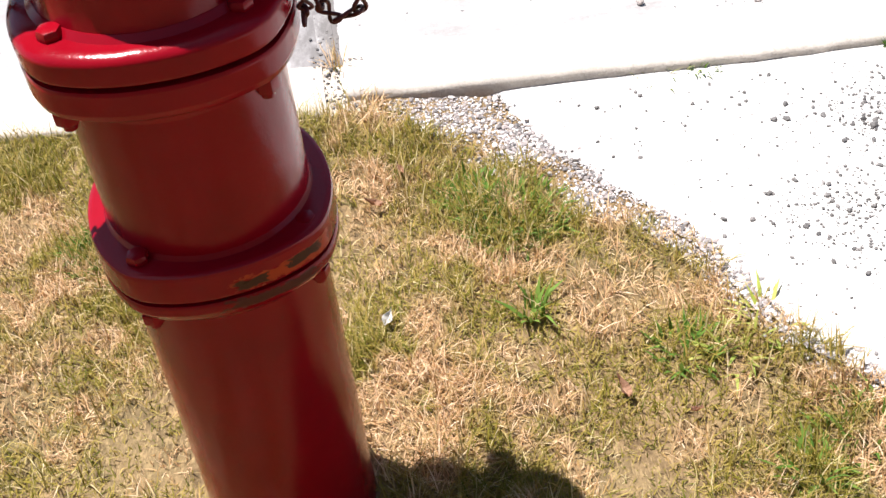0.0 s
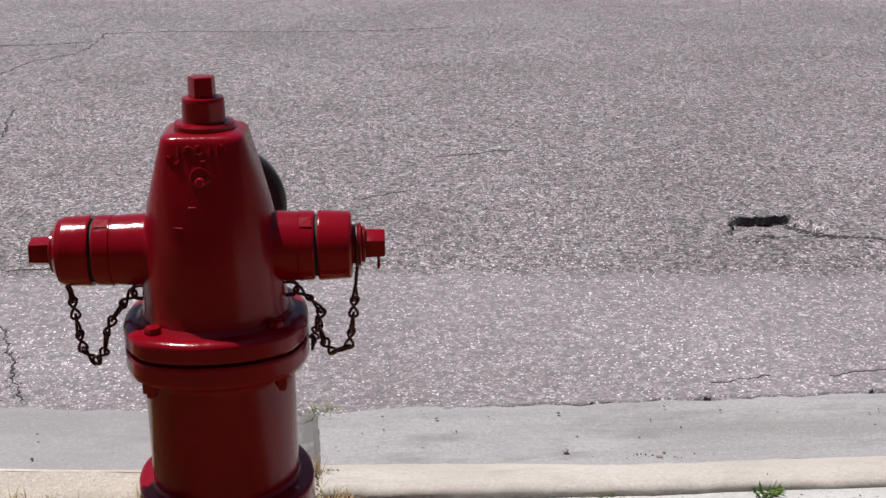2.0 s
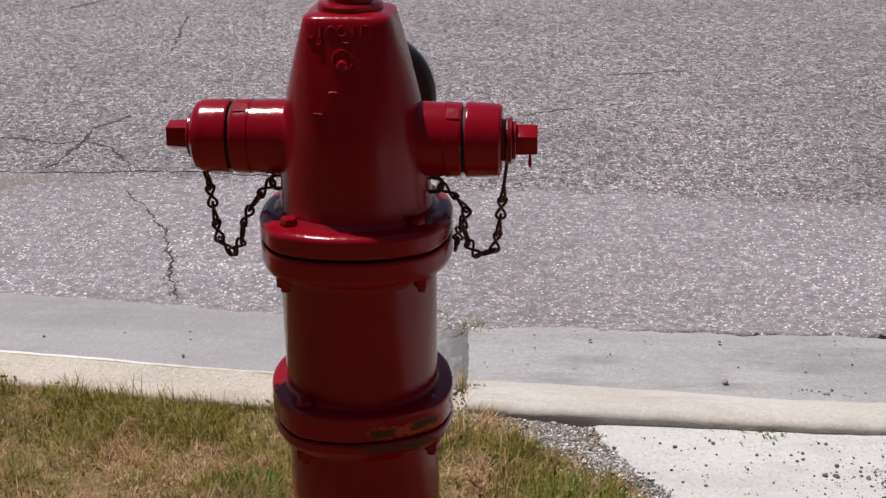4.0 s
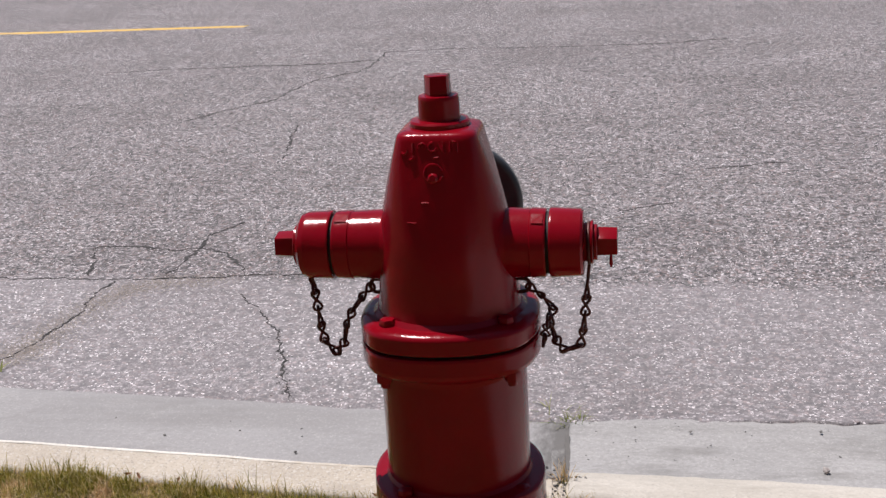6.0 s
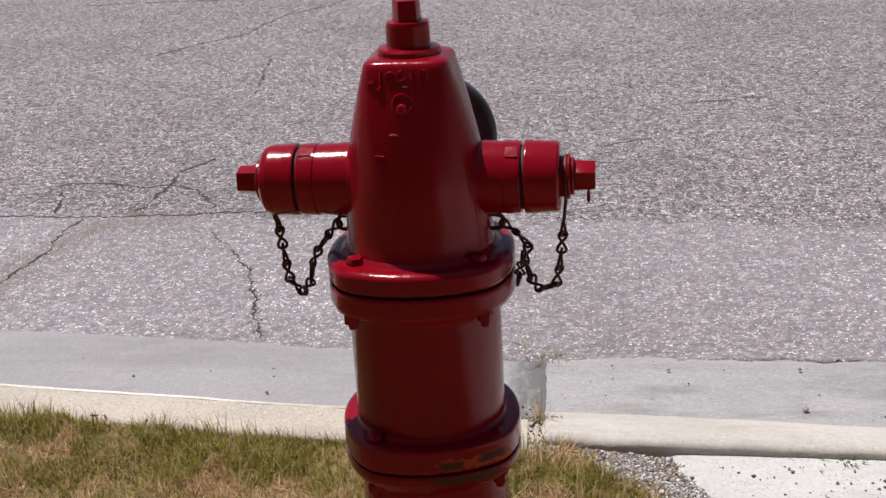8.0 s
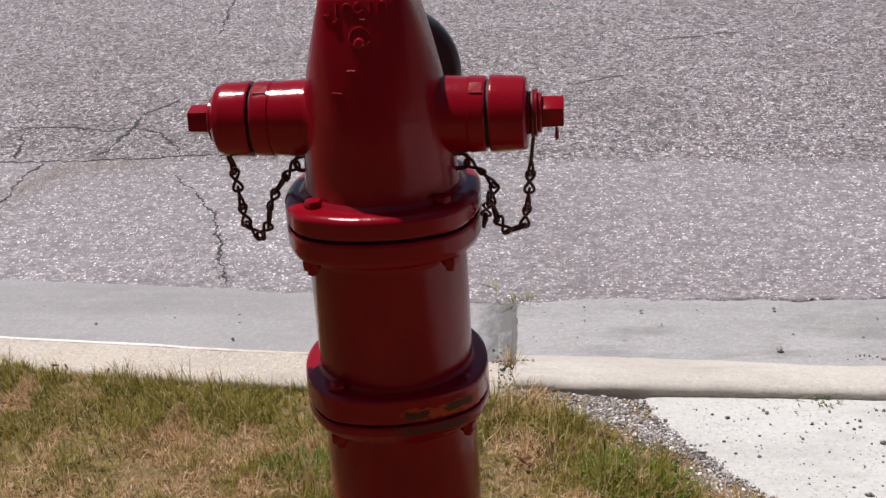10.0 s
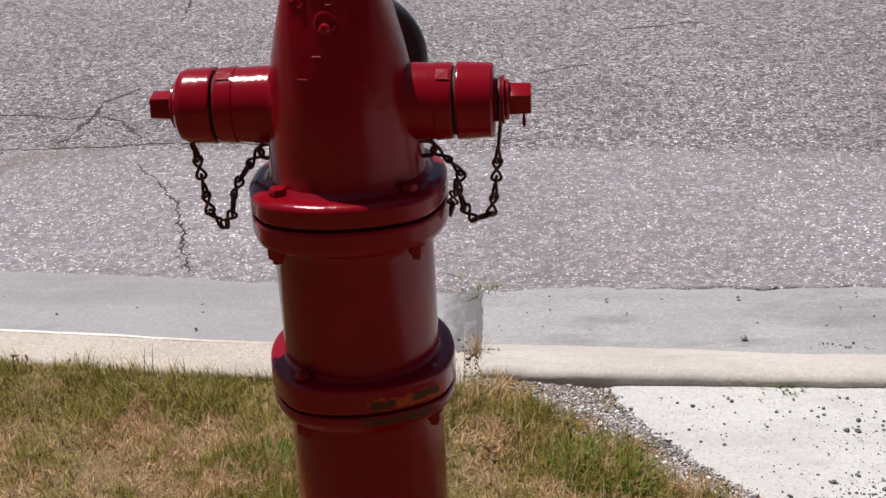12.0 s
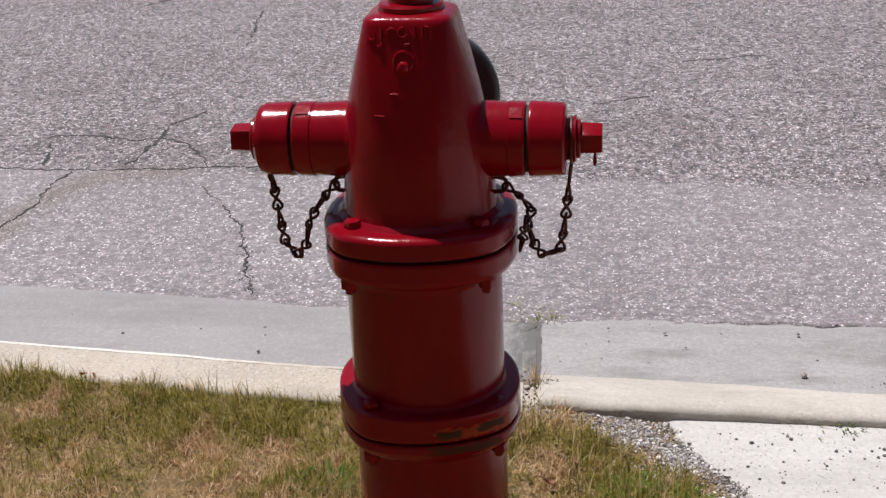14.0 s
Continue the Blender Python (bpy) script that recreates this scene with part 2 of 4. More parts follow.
STONE = pebbles("dark_stone", [(0.0, (0.045, 0.043, 0.042)), (0.6, (0.09, 0.085, 0.08)), (1.0, (0.19, 0.175, 0.165))])
SAND = pebbles("tan_sand", [(0.0, (0.24, 0.20, 0.16)), (0.5, (0.36, 0.30, 0.25)), (1.0, (0.50, 0.43, 0.36))])
LEAF = plain("dead_leaf", (0.30, 0.15, 0.085), (0.48, 0.29, 0.18), 60, 0.8)
PAPER = plain("white_litter", (0.75, 0.74, 0.70), (0.62, 0.60, 0.56), 80, 0.8)


# ---- builders ----
def mesh_of(name, verts, faces, material, smooth=False):
    me = bpy.data.meshes.new(name)
    me.from_pydata(verts, [], faces)
    me.materials.append(material)
    if smooth:
        me.polygons.foreach_set("use_smooth", [True] * len(me.polygons))
    me.update()
    return me


def put(name, me, parent=None, label="", m=None):
    ob = new(name, me)
    ob.parent = parent
    if m is not None:
        ob.matrix_basis = m
    if label:
        tagged(ob, label)
    return ob


def part(name, bm, material, parent=None, label="", m=None, smooth=True, sharp=35):
    """Links a bmesh as one mesh object under a thing or a part."""
    bmesh.ops.recalc_face_normals(bm, faces=bm.faces)
    for f in bm.faces:
        f.smooth = smooth
    for e in bm.edges:
        if len(e.link_faces) == 2 and e.calc_face_angle() > radians(sharp):
            e.smooth = False
    me = bpy.data.meshes.new(name)
    bm.to_mesh(me)
    bm.free()
    me.materials.append(material)
    return put(name, me, parent, label, m)


def lathe(rings, seg=72, lobes=0, close=True, twist=49, smooth=False):
    """A turned solid about z from (radius, height[, corner depth]) rings, bottom first or top first; lobes: how many blunt corners."""
    bm = bmesh.new()
    loops = []
    held = [rings[0]]
    for p, q in zip(rings, rings[1:]):
        p3, q3 = (tuple(p) + (0.0,))[:3], (tuple(q) + (0.0,))[:3]
        size = math.hypot(q3[0] - p3[0], q3[1] - p3[1])
        if size > 0.006 and not smooth:
            e = min(0.2, 0.0016 / size)
            held += [tuple(u + (v - u) * t for u, v in zip(p3, q3)) for t in (e, 1 - e)]
        held.append(q)
    for ring in held:
        r, z = ring[0], ring[1]
        d = ring[2] if len(ring) > 2 else 0.0
        row = []
        for i in range(seg):
            a = 2 * math.pi * i / seg
            rr = r
            if lobes:
                half = math.pi / lobes
                w = abs((a - radians(twist) + half) % (2 * half) - half)
                rr += d * (1 - (math.hypot(w, 0.09) - 0.09 * w / half) / half) ** 2
            row.append(bm.verts.new((rr * math.cos(a), rr * math.sin(a), z)))
        loops.append(row)
    for p, q in zip(loops, loops[1:]):
        for i in range(seg):
            j = (i + 1) % seg
            bm.faces.new((p[i], p[j], q[j], q[i]))
    if close:
        bm.faces.new(loops[0])
        bm.faces.new(loops[-1])
    return bm


def prism(sides, r, h, r2=None, bevel=0.002):
    bm = bmesh.new()
    bmesh.ops.create_cone(bm, cap_ends=True, segments=sides, radius1=r, radius2=r if r2 is None else r2, depth=h)
    bmesh.ops.translate(bm, verts=bm.verts, vec=(0, 0, h / 2))
    if bevel:
        bmesh.ops.bevel(bm, geom=list(bm.edges), offset=bevel, segments=2, affect="EDGES", profile=0.6)
    return bm


def tube(points, r, seg=8, closed=False):
    bm = bmesh.new()
    n = len(points)
    pts = [Vector(p) for p in points]
    rows = []
    for i, p in enumerate(pts):
        a = pts[(i - 1) % n] if closed or i else pts[0]
        b = pts[(i + 1) % n] if closed or i < n - 1 else pts[-1]
        q = (b - a).to_track_quat("Z", "Y")
        rows.append([bm.verts.new(p + q @ Vector((r * math.cos(2 * math.pi * j / seg), r * math.sin(2 * math.pi * j / seg), 0))) for j in range(seg)])
    for i in range(n if closed else n - 1):
        p, q = rows[i], rows[(i + 1) % n]
        # match the start of the two rings
        s = min(range(seg), key=lambda k: sum((p[j].co - q[(j + k) % seg].co).length for j in range(seg)))
        for j in range(seg):
            bm.faces.new((p[j], p[(j + 1) % seg], q[(j + 1 + s) % seg], q[(j + s) % seg]))
    if not closed:
        bm.faces.new(rows[0])
        bm.faces.new(rows[-1])
    return bm


# ---- heights and outlines of the ground ----
def kerb_back(x):
    return np.where(x < 0.09, 0.79 - 0.1 * x, 0.812 - 0.012 * x)


EDGE_Y = [-6.0, -1.0, -0.3, 0.037, 0.109, 0.188, 0.244, 0.331, 0.40, 0.44, 0.478, 0.567, 0.61, 0.658, 0.741, 0.80, 0.83, 0.86]
LAWN_X = [4.3, 1.42, 0.975, 0.775, 0.705, 0.66, 0.630, 0.60, 0.553, 0.50, 0.445, 0.380, 0.325, 0.293, 0.205, 0.135, 0.105, 0.08]
SLAB_Y = [-6.0, -1.0, -0.3, 0.065, 0.14, 0.22, 0.287, 0.345, 0.408, 0.46, 0.51, 0.56, 0.633, 0.757, 0.81]
SLAB_X = [4.3, 1.42, 0.98, 0.752, 0.676, 0.646, 0.628, 0.606, 0.565, 0.532, 0.492, 0.462, 0.412, 0.358, 0.340]


def lawn_edge(y):
    return np.interp(y, EDGE_Y, LAWN_X)


def slab_edge(y):
    return np.interp(y, SLAB_Y, SLAB_X)


def slab_height(y):
    return -0.014 + 0.05 * (0.81 - y)


def swell(x, y):
    return 0.006 * np.sin(7.1 * x + 3.3 * y) + 0.005 * np.sin(-5.2 * x + 9.7 * y + 1) + 0.003 * np.sin(19 * x + 14 * y + 2) + 0.003 * np.sin(-23 * x + 17 * y)


def ground_height(x, y):
    z = swell(x, y) - 0.01
    # the turf rises to meet the edge of the driveway slab
    near = np.clip(1 - (lawn_edge(y) - x) / 0.14, 0, 1) * np.clip((0.55 - y) / 0.15, 0, 1)
    z = z + near * (slab_height(y) - 0.008 - z)
    # the soil falls to the driveway slab's foot beyond the edge of the lawn
    over = np.clip((x - lawn_edge(y)) / 0.05, 0, 1)
    z = z * (1 - over) + over * (slab_height(y) - 0.005 + 0.016 * np.clip((0.33 - x) / 0.15, 0, 1) * np.clip((y - 0.68) / 0.08, 0, 1))
    under = np.clip((x - slab_edge(y) - 0.02) / 0.03, 0, 1)
    z = z - 0.10 * under
    beyond = np.clip((y - kerb_back(x) - 0.01) / 0.02, 0, 1)
    z = z * (1 - beyond) - 0.32 * beyond
    far = np.clip((y - 19.0) / 0.5, 0, 1)
    return z * (1 - far) + far * 0.05


def sheet(name, xs, ys, height, material):
    gx, gy = np.meshgrid(np.array(xs), np.array(ys))
    gz = height(gx, gy)
    n, m = gx.shape
    verts = np.stack([gx, gy, gz], -1).reshape(-1, 3)
    idx = np.arange(n * m).reshape(n, m)
    faces = np.stack([idx[:-1, :-1], idx[:-1, 1:], idx[1:, 1:], idx[1:, :-1]], -1).reshape(-1, 4)
    return put(name, mesh_of(name, verts.tolist(), faces.tolist(), material, True))


def steps(*spans):
    """Joined spacings: (from, to, step) runs, kept in order."""
    out = []
    for a, b, d in spans:
        out += list(np.arange(a, b - d * 0.5, d))
    return out + [spans[-1][1]]


ground = sheet("ground", steps((-1500, -100, 350), (-100, -10, 15), (-10, -2.4, 0.4), (-2.4, 1.4, 0.02), (1.4, 10, 0.4), (10, 100, 15), (100, 1500, 350)),
               steps((-1500, -100, 350), (-100, -10, 15), (-10, -1.2, 0.4), (-1.2, 1.2, 0.02), (1.2, 18, 0.8), (18, 21, 0.25), (21, 101, 16), (101, 1501, 350)), ground_height, SOIL)
tagged(ground, "dry brown soil and thatch under a sparse lawn", "ground", kind="structure")

# ---- road ----
HOLE = (1.70, 2.93)


def asphalt_edge(x):
    """The line where the asphalt meets the gutter."""
    return np.where(x < 0.075, 1.386 - 0.1 * x, 1.362 + 0.03 * np.minimum(x, 1.8))


def road_height(x, y):
    z = -0.083 + 0.006 * np.sin(1.3 * x + 0.7 * y) * np.sin(0.9 * y) + 0.02 * np.clip((y - 1.4) / 8, 0, 1)
    z = z + 0.012 * np.exp(-np.abs(y - asphalt_edge(x)) / 0.05) * np.clip((x - 0.08) / 0.03, 0, 1)
    # a shallow spalled hole with a sharp far lip and a ragged near side
    u = x - HOLE[0]
    v = y - asphalt_edge(x) - 1.517 - 0.005 * np.sin(17 * x) * (np.sin(41 * x) > 0)
    inside = np.clip((0.122 - v) / 0.005, 0, 1) * np.clip((v + 0.13 + 0.03 * np.sin(31 * u)) / 0.16, 0, 1)
    inside = inside * np.clip((u + 0.12 - 0.3 * v + 0.008 * np.sin(60 * y)) / 0.006, 0, 1) * np.clip((0.24 - u - v * 0.5) / 0.05, 0, 1)
    return z - 0.036 * inside


def road_sheet():
    xs = np.array(steps((-120, -20, 10), (-20, -4, 1.0), (-4, 0.06, 0.08), (0.06, 1.45, 0.02), (1.45, 2.1, 0.006), (2.1, 5, 0.12), (5, 20, 1.0), (20, 120, 10)))
    ss = np.array(steps((-0.06, 0.1, 0.01), (0.1, 1.30, 0.05), (1.30, 1.78, 0.006), (1.78, 4.5, 0.1), (4.5, 18.0, 0.6)))
    gx, gs = np.meshgrid(xs, ss)
    gy = np.where(gx < 0.075, 1.386 - 0.1 * np.maximum(gx, -3.0), asphalt_edge(gx)) + gs
    wob = 0.006 * np.sin(41 * gx) + 0.004 * np.sin(97 * gx + 2) + 0.007 * np.sin(13 * gx)
    gy = gy + wob * np.exp(-np.abs(gs) / 0.08) * np.where(gx > 0.1, 1.3, 0.35)
    gz = road_height(gx, gy)
    lap = np.clip(-gs / 0.012, 0, 1)
    gz = gz - 0.10 * lap
    n, m = gx.shape
    idx = np.arange(n * m).reshape(n, m)
    faces = np.stack([idx[:-1, :-1], idx[:-1, 1:], idx[1:, 1:], idx[1:, :-1]], -1).reshape(-1, 4)
    return put("road", mesh_of("road", np.stack([gx, gy, gz], -1).reshape(-1, 3).tolist(), faces.tolist(), ASPHALT, True))


road = road_sheet()
tagged(road, "grey weathered asphalt road with pale exposed aggregate", "road", kind="structure")


def ribbon(name, pts, width, parent, material=TAR, jag=0.014, label="", lift=0.0025, painted=False):
    """A ragged, slightly raised line of dirt or paint along a run of points on the road."""
    rnd = random.Random(len(pts) * 31 + int(pts[0][0] * 100))
    waves = [(rnd.uniform(0.7, 1.3) * f, rnd.uniform(0, 6.3), g) for f, g in ((9, 0.9), (23, 0.55), (61, 0.4), (140, 0.3))]
    fine, run = [], 0.0
    for (x0, y0), (x1, y1) in zip(pts, pts[1:]):
        d = math.hypot(x1 - x0, y1 - y0)
        n = max(2, int(d / (0.05 if painted else 0.011)))
        for i in range(n):
            t = i / n
            off = jag * 0.8 * sum(g * math.sin(f * (run + d * t) + p) for f, p, g in waves) + rnd.gauss(0, jag * 0.12)
            fine.append((x0 + (x1 - x0) * t - (y1 - y0) / d * off, y0 + (y1 - y0) * t + (x1 - x0) / d * off, run + d * t))
        run += d
    fine.append((*pts[-1], run))
    verts, faces = [], []
    for i, (x, y, s) in enumerate(fine):
        a, b = fine[max(0, i - 1)], fine[min(len(fine) - 1, i + 1)]
        d = math.hypot(b[0] - a[0], b[1] - a[1]) or 1
        nx, ny = -(b[1] - a[1]) / d, (b[0] - a[0]) / d
        if painted:
            w = width * (0.9 + 0.2 * rnd.random())
        else:
            swing = 0.5 + 0.42 * math.sin(13 * s + waves[1][1]) + 0.35 * math.sin(37 * s + waves[2][1]) + 0.25 * rnd.gauss(0, 1)
            w = width * min(1.0, max(0.06, 0.62 * swing)) * (0.2 if i in (0, len(fine) - 1) else 1)
        z = float(road_height(np.array(x), np.array(y)))
        for side, dz in ((-1.0, -0.004), (-0.6, lift), (0.6, lift), (1.0, -0.004)):
            verts.append((x + nx * w * side, y + ny * w * side, z + dz))
    for i in range(len(fine) - 1):
        for j in range(3):
            a = 4 * i + j
            faces.append((a, a + 1, a + 5, a + 4))
    return put(name, mesh_of(name, verts, faces, material), parent, label)


CRACKS = [
    (0.007, [(-3.6, 2.70), (-2.194, 2.607), (-1.953, 2.585), (-1.715, 2.558), (-1.504, 2.583), (-1.244, 2.588), (-0.99, 2.599), (-0.6, 2.58)]),
    (0.010, [(-1.693, 2.55), (-1.666, 2.206), (-1.704, 1.965), (-1.78, 1.7)]),
    (0.014, [(-1.818, 2.6), (-1.87, 2.8), (-1.928, 2.965), (-1.779, 2.986), (-1.587, 2.921), (-1.506, 2.957), (-1.386, 2.88), (-1.27, 2.736), (-1.2, 2.6)]),
    (0.018, [(-1.52, 2.62), (-1.505, 2.704), (-1.502, 2.882), (-1.5, 3.113), (-1.42, 3.3)]),
    (0.005, [(-1.145, 2.412), (-0.986, 2.157), (-0.852, 1.861)]),
    (0.009, [(-0.86, 1.87), (-0.80, 1.75), (-0.773, 1.644), (-0.726, 1.507)]),
    (0.014, [(-2.523, 5.518), (-2.321, 5.883), (-2.118, 6.2), (-2.055, 6.83), (-1.801, 7.143), (-1.739, 7.646), (-1.783, 8.079)]),
    (0.014, [(-1.783, 8.079), (-1.303, 8.185), (-0.405, 8.078), (0.45, 8.036), (0.875, 8.177)]),
    (0.012, [(-3.852, 7.5), (-3.413, 7.555), (-2.736, 7.565), (-2.073, 7.575), (-1.751, 7.703)]),
    (0.014, [(-1.59, 4.48), (-1.674, 4.889), (-1.735, 5.349)]),
    (0.007, [(0.134, 3.393), (0.25, 3.44), (0.364, 3.514)]),
    (0.010, [(0.527, 4.094), (0.7, 4.12), (0.886, 4.178)]),
    (0.008, [(1.85, 2.87), (1.9, 2.78), (1.957, 2.773), (2.15, 2.72), (2.5, 2.70)]),
    (0.009, [(1.63, 2.80), (1.68, 2.79), (1.73, 2.795)]),
    (0.009, [(1.80, 2.80), (1.85, 2.80), (1.92, 2.785)]),
    (0.003, [(1.12, 1.51), (1.209, 1.535), (1.3, 1.54)]),
    (0.0025, [(1.464, 1.552), (1.7, 1.57)]),
]
for width, pts in CRACKS:
    ribbon("crack", pts, width, road, label="dark dirt-filled crack")


def broken_lip(pts):
    """The hole's broken edge, tar black with shade put in: a ragged far-side wall."""
    rnd = random.Random(8)
    bm = bmesh.new()
    rows = []
    for i, (x, y) in enumerate(pts):
        top = float(road_height(np.array(x), np.array(y + 0.03))) + rnd.uniform(-0.007, 0.003)
        low = top - 0.030 * (0.35 if i in (0, len(pts) - 1) else rnd.uniform(0.8, 1.15))
        g = rnd.gauss(0, 0.003)
        rows.append([bm.verts.new(p) for p in ((x, y - 0.012 + g, low), (x, y - 0.007 + g, top), (x, y + 0.008, top - 0.001), (x, y + 0.008, low))])
    for p, q in zip(rows, rows[1:]):
        for j in range(4):
            bm.faces.new((p[j], p[(j + 1) % 4], q[(j + 1) % 4], q[j]))
    bm.faces.new(rows[0])
    bm.faces.new(rows[-1][::-1])
    return bm


LIP = [(x, 3.052 + 0.012 * math.sin(24 * x + 1) + 0.006 * math.sin(71 * x)) for x in np.arange(1.605, 1.842, 0.012)]
# the near-black colour also stands for the shade on this unlit face
part("hole_edge", broken_lip([(1.565, 2.89), (1.572, 2.93), (1.585, 2.97), (1.597, 3.01)] + LIP), TAR, road, "tar-black broken edge of the hole, shade included in its colour", smooth=False)
ribbon("lane_line", [(-16.0, 11.3), (-9.0, 10.62), (-5.658, 10.28), (-3.827, 10.14), (-3.55, 10.11)], 0.085, road, YELLOW, 0.004, "faded yellow painted line", painted=True)


# ---- kerb, gutter and driveway ----
def extrude(name, profile, a, b, material, parent=None, label="", rough=0.0016, pieces=40, ragged=0.0, lift=0.0, bend=0.0, skew=(0.0, 0.0), far_edge=None, crease=None):
    """A cast strip: profile points (across, height) swept from a to b, with a worn, uneven skin."""
    rnd = random.Random(int(1000 * abs(a[0]) + 7))
    a, b = Vector((*a, 0)), Vector((*b, 0))
    along = (b - a).normalized()
    across = Vector((-along.y, along.x, 0))
    verts, faces, n = [], [], len(profile)
    for i in range(pieces + 1):
        p = a.lerp(b, i / pieces)
        dz = rnd.gauss(0, rough * 0.4) + lift * max(0.0, 1.0 - (p.x - a.x) / 1.1)
        sway = bend * (math.sin(5.1 * p.x + 1) + 0.6 * math.sin(13.7 * p.x))
        for j, (o, z) in enumerate(profile):
            q = p + across * (o + sway + (rnd.gauss(0, ragged) if j == n - 2 else rnd.gauss(0, rough * 0.4)))
            if far_edge and o > 0.5:
                q.y += float(np.interp(p.x, *far_edge))
            if crease and 0.15 < o < 0.2:
                q.y += float(np.interp(p.x, *crease))
            if i in (0, pieces):
                q = q + along * (o * skew[0 if i == 0 else 1] + rnd.gauss(0, 0.0012))
            verts.append((q.x, q.y, z + dz))
    for i in range(pieces):
        for j in range(n):
            k = (j + 1) % n
            faces.append((i * n + j, i * n + k, (i + 1) * n + k, (i + 1) * n + j))
    faces += [tuple(range(n)), tuple(range(pieces * n, (pieces + 1) * n))[::-1]]
    me = mesh_of(name, verts, faces, material)
    bm = bmesh.new()
    bm.from_mesh(me)
    bpy.data.meshes.remove(me)
    return part(name, bm, material, parent, label, sharp=50)


KERB_FULL = [(0.0, -0.30), (0.0, -0.008), (0.006, -0.001), (0.02, 0.0), (0.136, -0.002), (0.149, -0.006), (0.158, -0.014), (0.163, -0.026), (0.175, -0.115), (0.175, -0.30)]
PAN_FULL = [(0.1755, -0.30), (0.1755, -0.112), (0.21, -0.104), (0.40, -0.086), (0.60, -0.079), (0.625, -0.082), (0.625, -0.30)]
KERB_LOW = [(0.0, -0.30), (0.0, -0.008), (0.005, -0.001), (0.014, 0.003), (0.05, 0.003), (0.10, -0.006), (0.15, -0.022), (0.182, -0.036), (0.182, -0.30)]
PAN_LOW = [(0.1825, -0.30), (0.1825, -0.037), (0.22, -0.045), (0.28, -0.052), (0.40, -0.058), (0.565, -0.066), (0.60, -0.075), (0.60, -0.30)]



def dense(profile, step=0.022):
    """The profile with its broad upper faces cut finer, so that ends and skin can be uneven."""
    out = []
    for p, q in zip(profile, profile[1:] + profile[:1]):
        n = int(abs(q[0] - p[0]) / step) if min(p[1], q[1]) > -0.2 else 0
        out += [(p[0] + (q[0] - p[0]) * i / (n + 1), p[1] + (q[1] - p[1]) * i / (n + 1)) for i in range(n + 1)]
    return out


PAN_FULL, PAN_LOW, KERB_LOW = dense(PAN_FULL), dense(PAN_LOW), dense(KERB_LOW)
# the uneven far edge of the apron's gutter and the crease at the foot of its kerb: along x, shift in y
FAR_EDGE = ([0.083, 0.128, 0.20, 0.358, 0.47, 0.559, 0.726, 0.809, 0.97, 1.083, 1.2, 1.28, 1.45, 3.0], [-0.042, -0.014, -0.004, 0.010, 0.0, -0.010, -0.014, 0.003, 0.004, -0.020, -0.006, 0.004, 0.004, 0.0])
CREASE = ([0.1, 0.32, 0.51, 0.675, 0.83, 0.89, 1.0, 1.15, 1.6], [0.010, 0.012, 0.006, -0.003, -0.011, -0.018, -0.010, 0.002, 0.0])
for x0, x1 in ((-6.15, -3.06), (-3.05, 0.056), (-9.25, -6.16)):
    k = tagged(new("kerb"), "tan weathered concrete kerb with a bright rounded edge beside the lawn", "kerb", "kerb sections", "structure")
    extrude("kerb_top", KERB_FULL, (x0, 0.79 - 0.1 * x0), (x1, 0.79 - 0.1 * x1), KERB, k, pieces=60, bend=0.002, skew=(0.0, -0.16))
    # paler strip of its own along the rounded edge, ending short of the joint
    extrude("pale_edge", [(0.135, -0.02), (0.135, -0.0008), (0.139, 0.0008), (0.148, -0.002), (0.158, -0.009), (0.164, -0.019), (0.164, -0.03)], (x0, 0.79 - 0.1 * x0), (min(x1, -0.2), 0.79 - 0.1 * min(x1, -0.2)), PALE_EDGE, k, "pale strip along the rounded kerb edge", pieces=60, rough=0.001, bend=0.002)
    extrude("gutter_pan", PAN_FULL, (x0, 0.79 - 0.1 * x0), (x1, 0.79 - 0.1 * x1), PAN, k, "smooth grey gutter pan", pieces=60, bend=0.002, skew=(0.0, -0.16))
for x0, x1 in ((0.092, 3.1), (3.11, 6.2)):
    k = tagged(new("kerb"), "low pale concrete kerb and gutter across the driveway mouth", "kerb", "kerb sections", "structure")
    extrude("kerb_top", KERB_LOW, (x0, 0.812 - 0.012 * x0), (x1, 0.812 - 0.012 * x1), APRON, k, pieces=90, lift=0.011, rough=0.0022, bend=0.003, skew=(-0.07, 0.0), crease=CREASE)
    extrude("gutter_pan", PAN_LOW, (x0, 0.812 - 0.012 * x0), (x1, 0.812 - 0.012 * x1), PAN_NEW, k, "smooth grey gutter pan with a crumbled far edge", pieces=90, ragged=0.005, bend=0.003, skew=(-0.07, 0.0), far_edge=FAR_EDGE, crease=CREASE)
# stained mortar in the joint between the two kerbs
joint = tagged(new("joint"), "dark stained mortar joint between two kerb sections", "joint", kind="structure")
extrude("kerb_filler", [(0.0, -0.3), (0.0, -0.010), (0.02, -0.003), (0.135, -0.005), (0.155, -0.014), (0.162, -0.03), (0.166, -0.06), (0.166, -0.3)], (0.054, 0.785), (0.125, 0.785), KERB, joint, pieces=4, skew=(-0.07, -0.07))
extrude("gutter_filler", [(0.1665, -0.3), (0.1665, -0.08), (0.18, -0.09), (0.40, -0.084), (0.615, -0.080), (0.615, -0.3)], (0.054, 0.785), (0.0868, 0.785), MORTAR, joint, pieces=4, skew=(-0.07, -0.07))


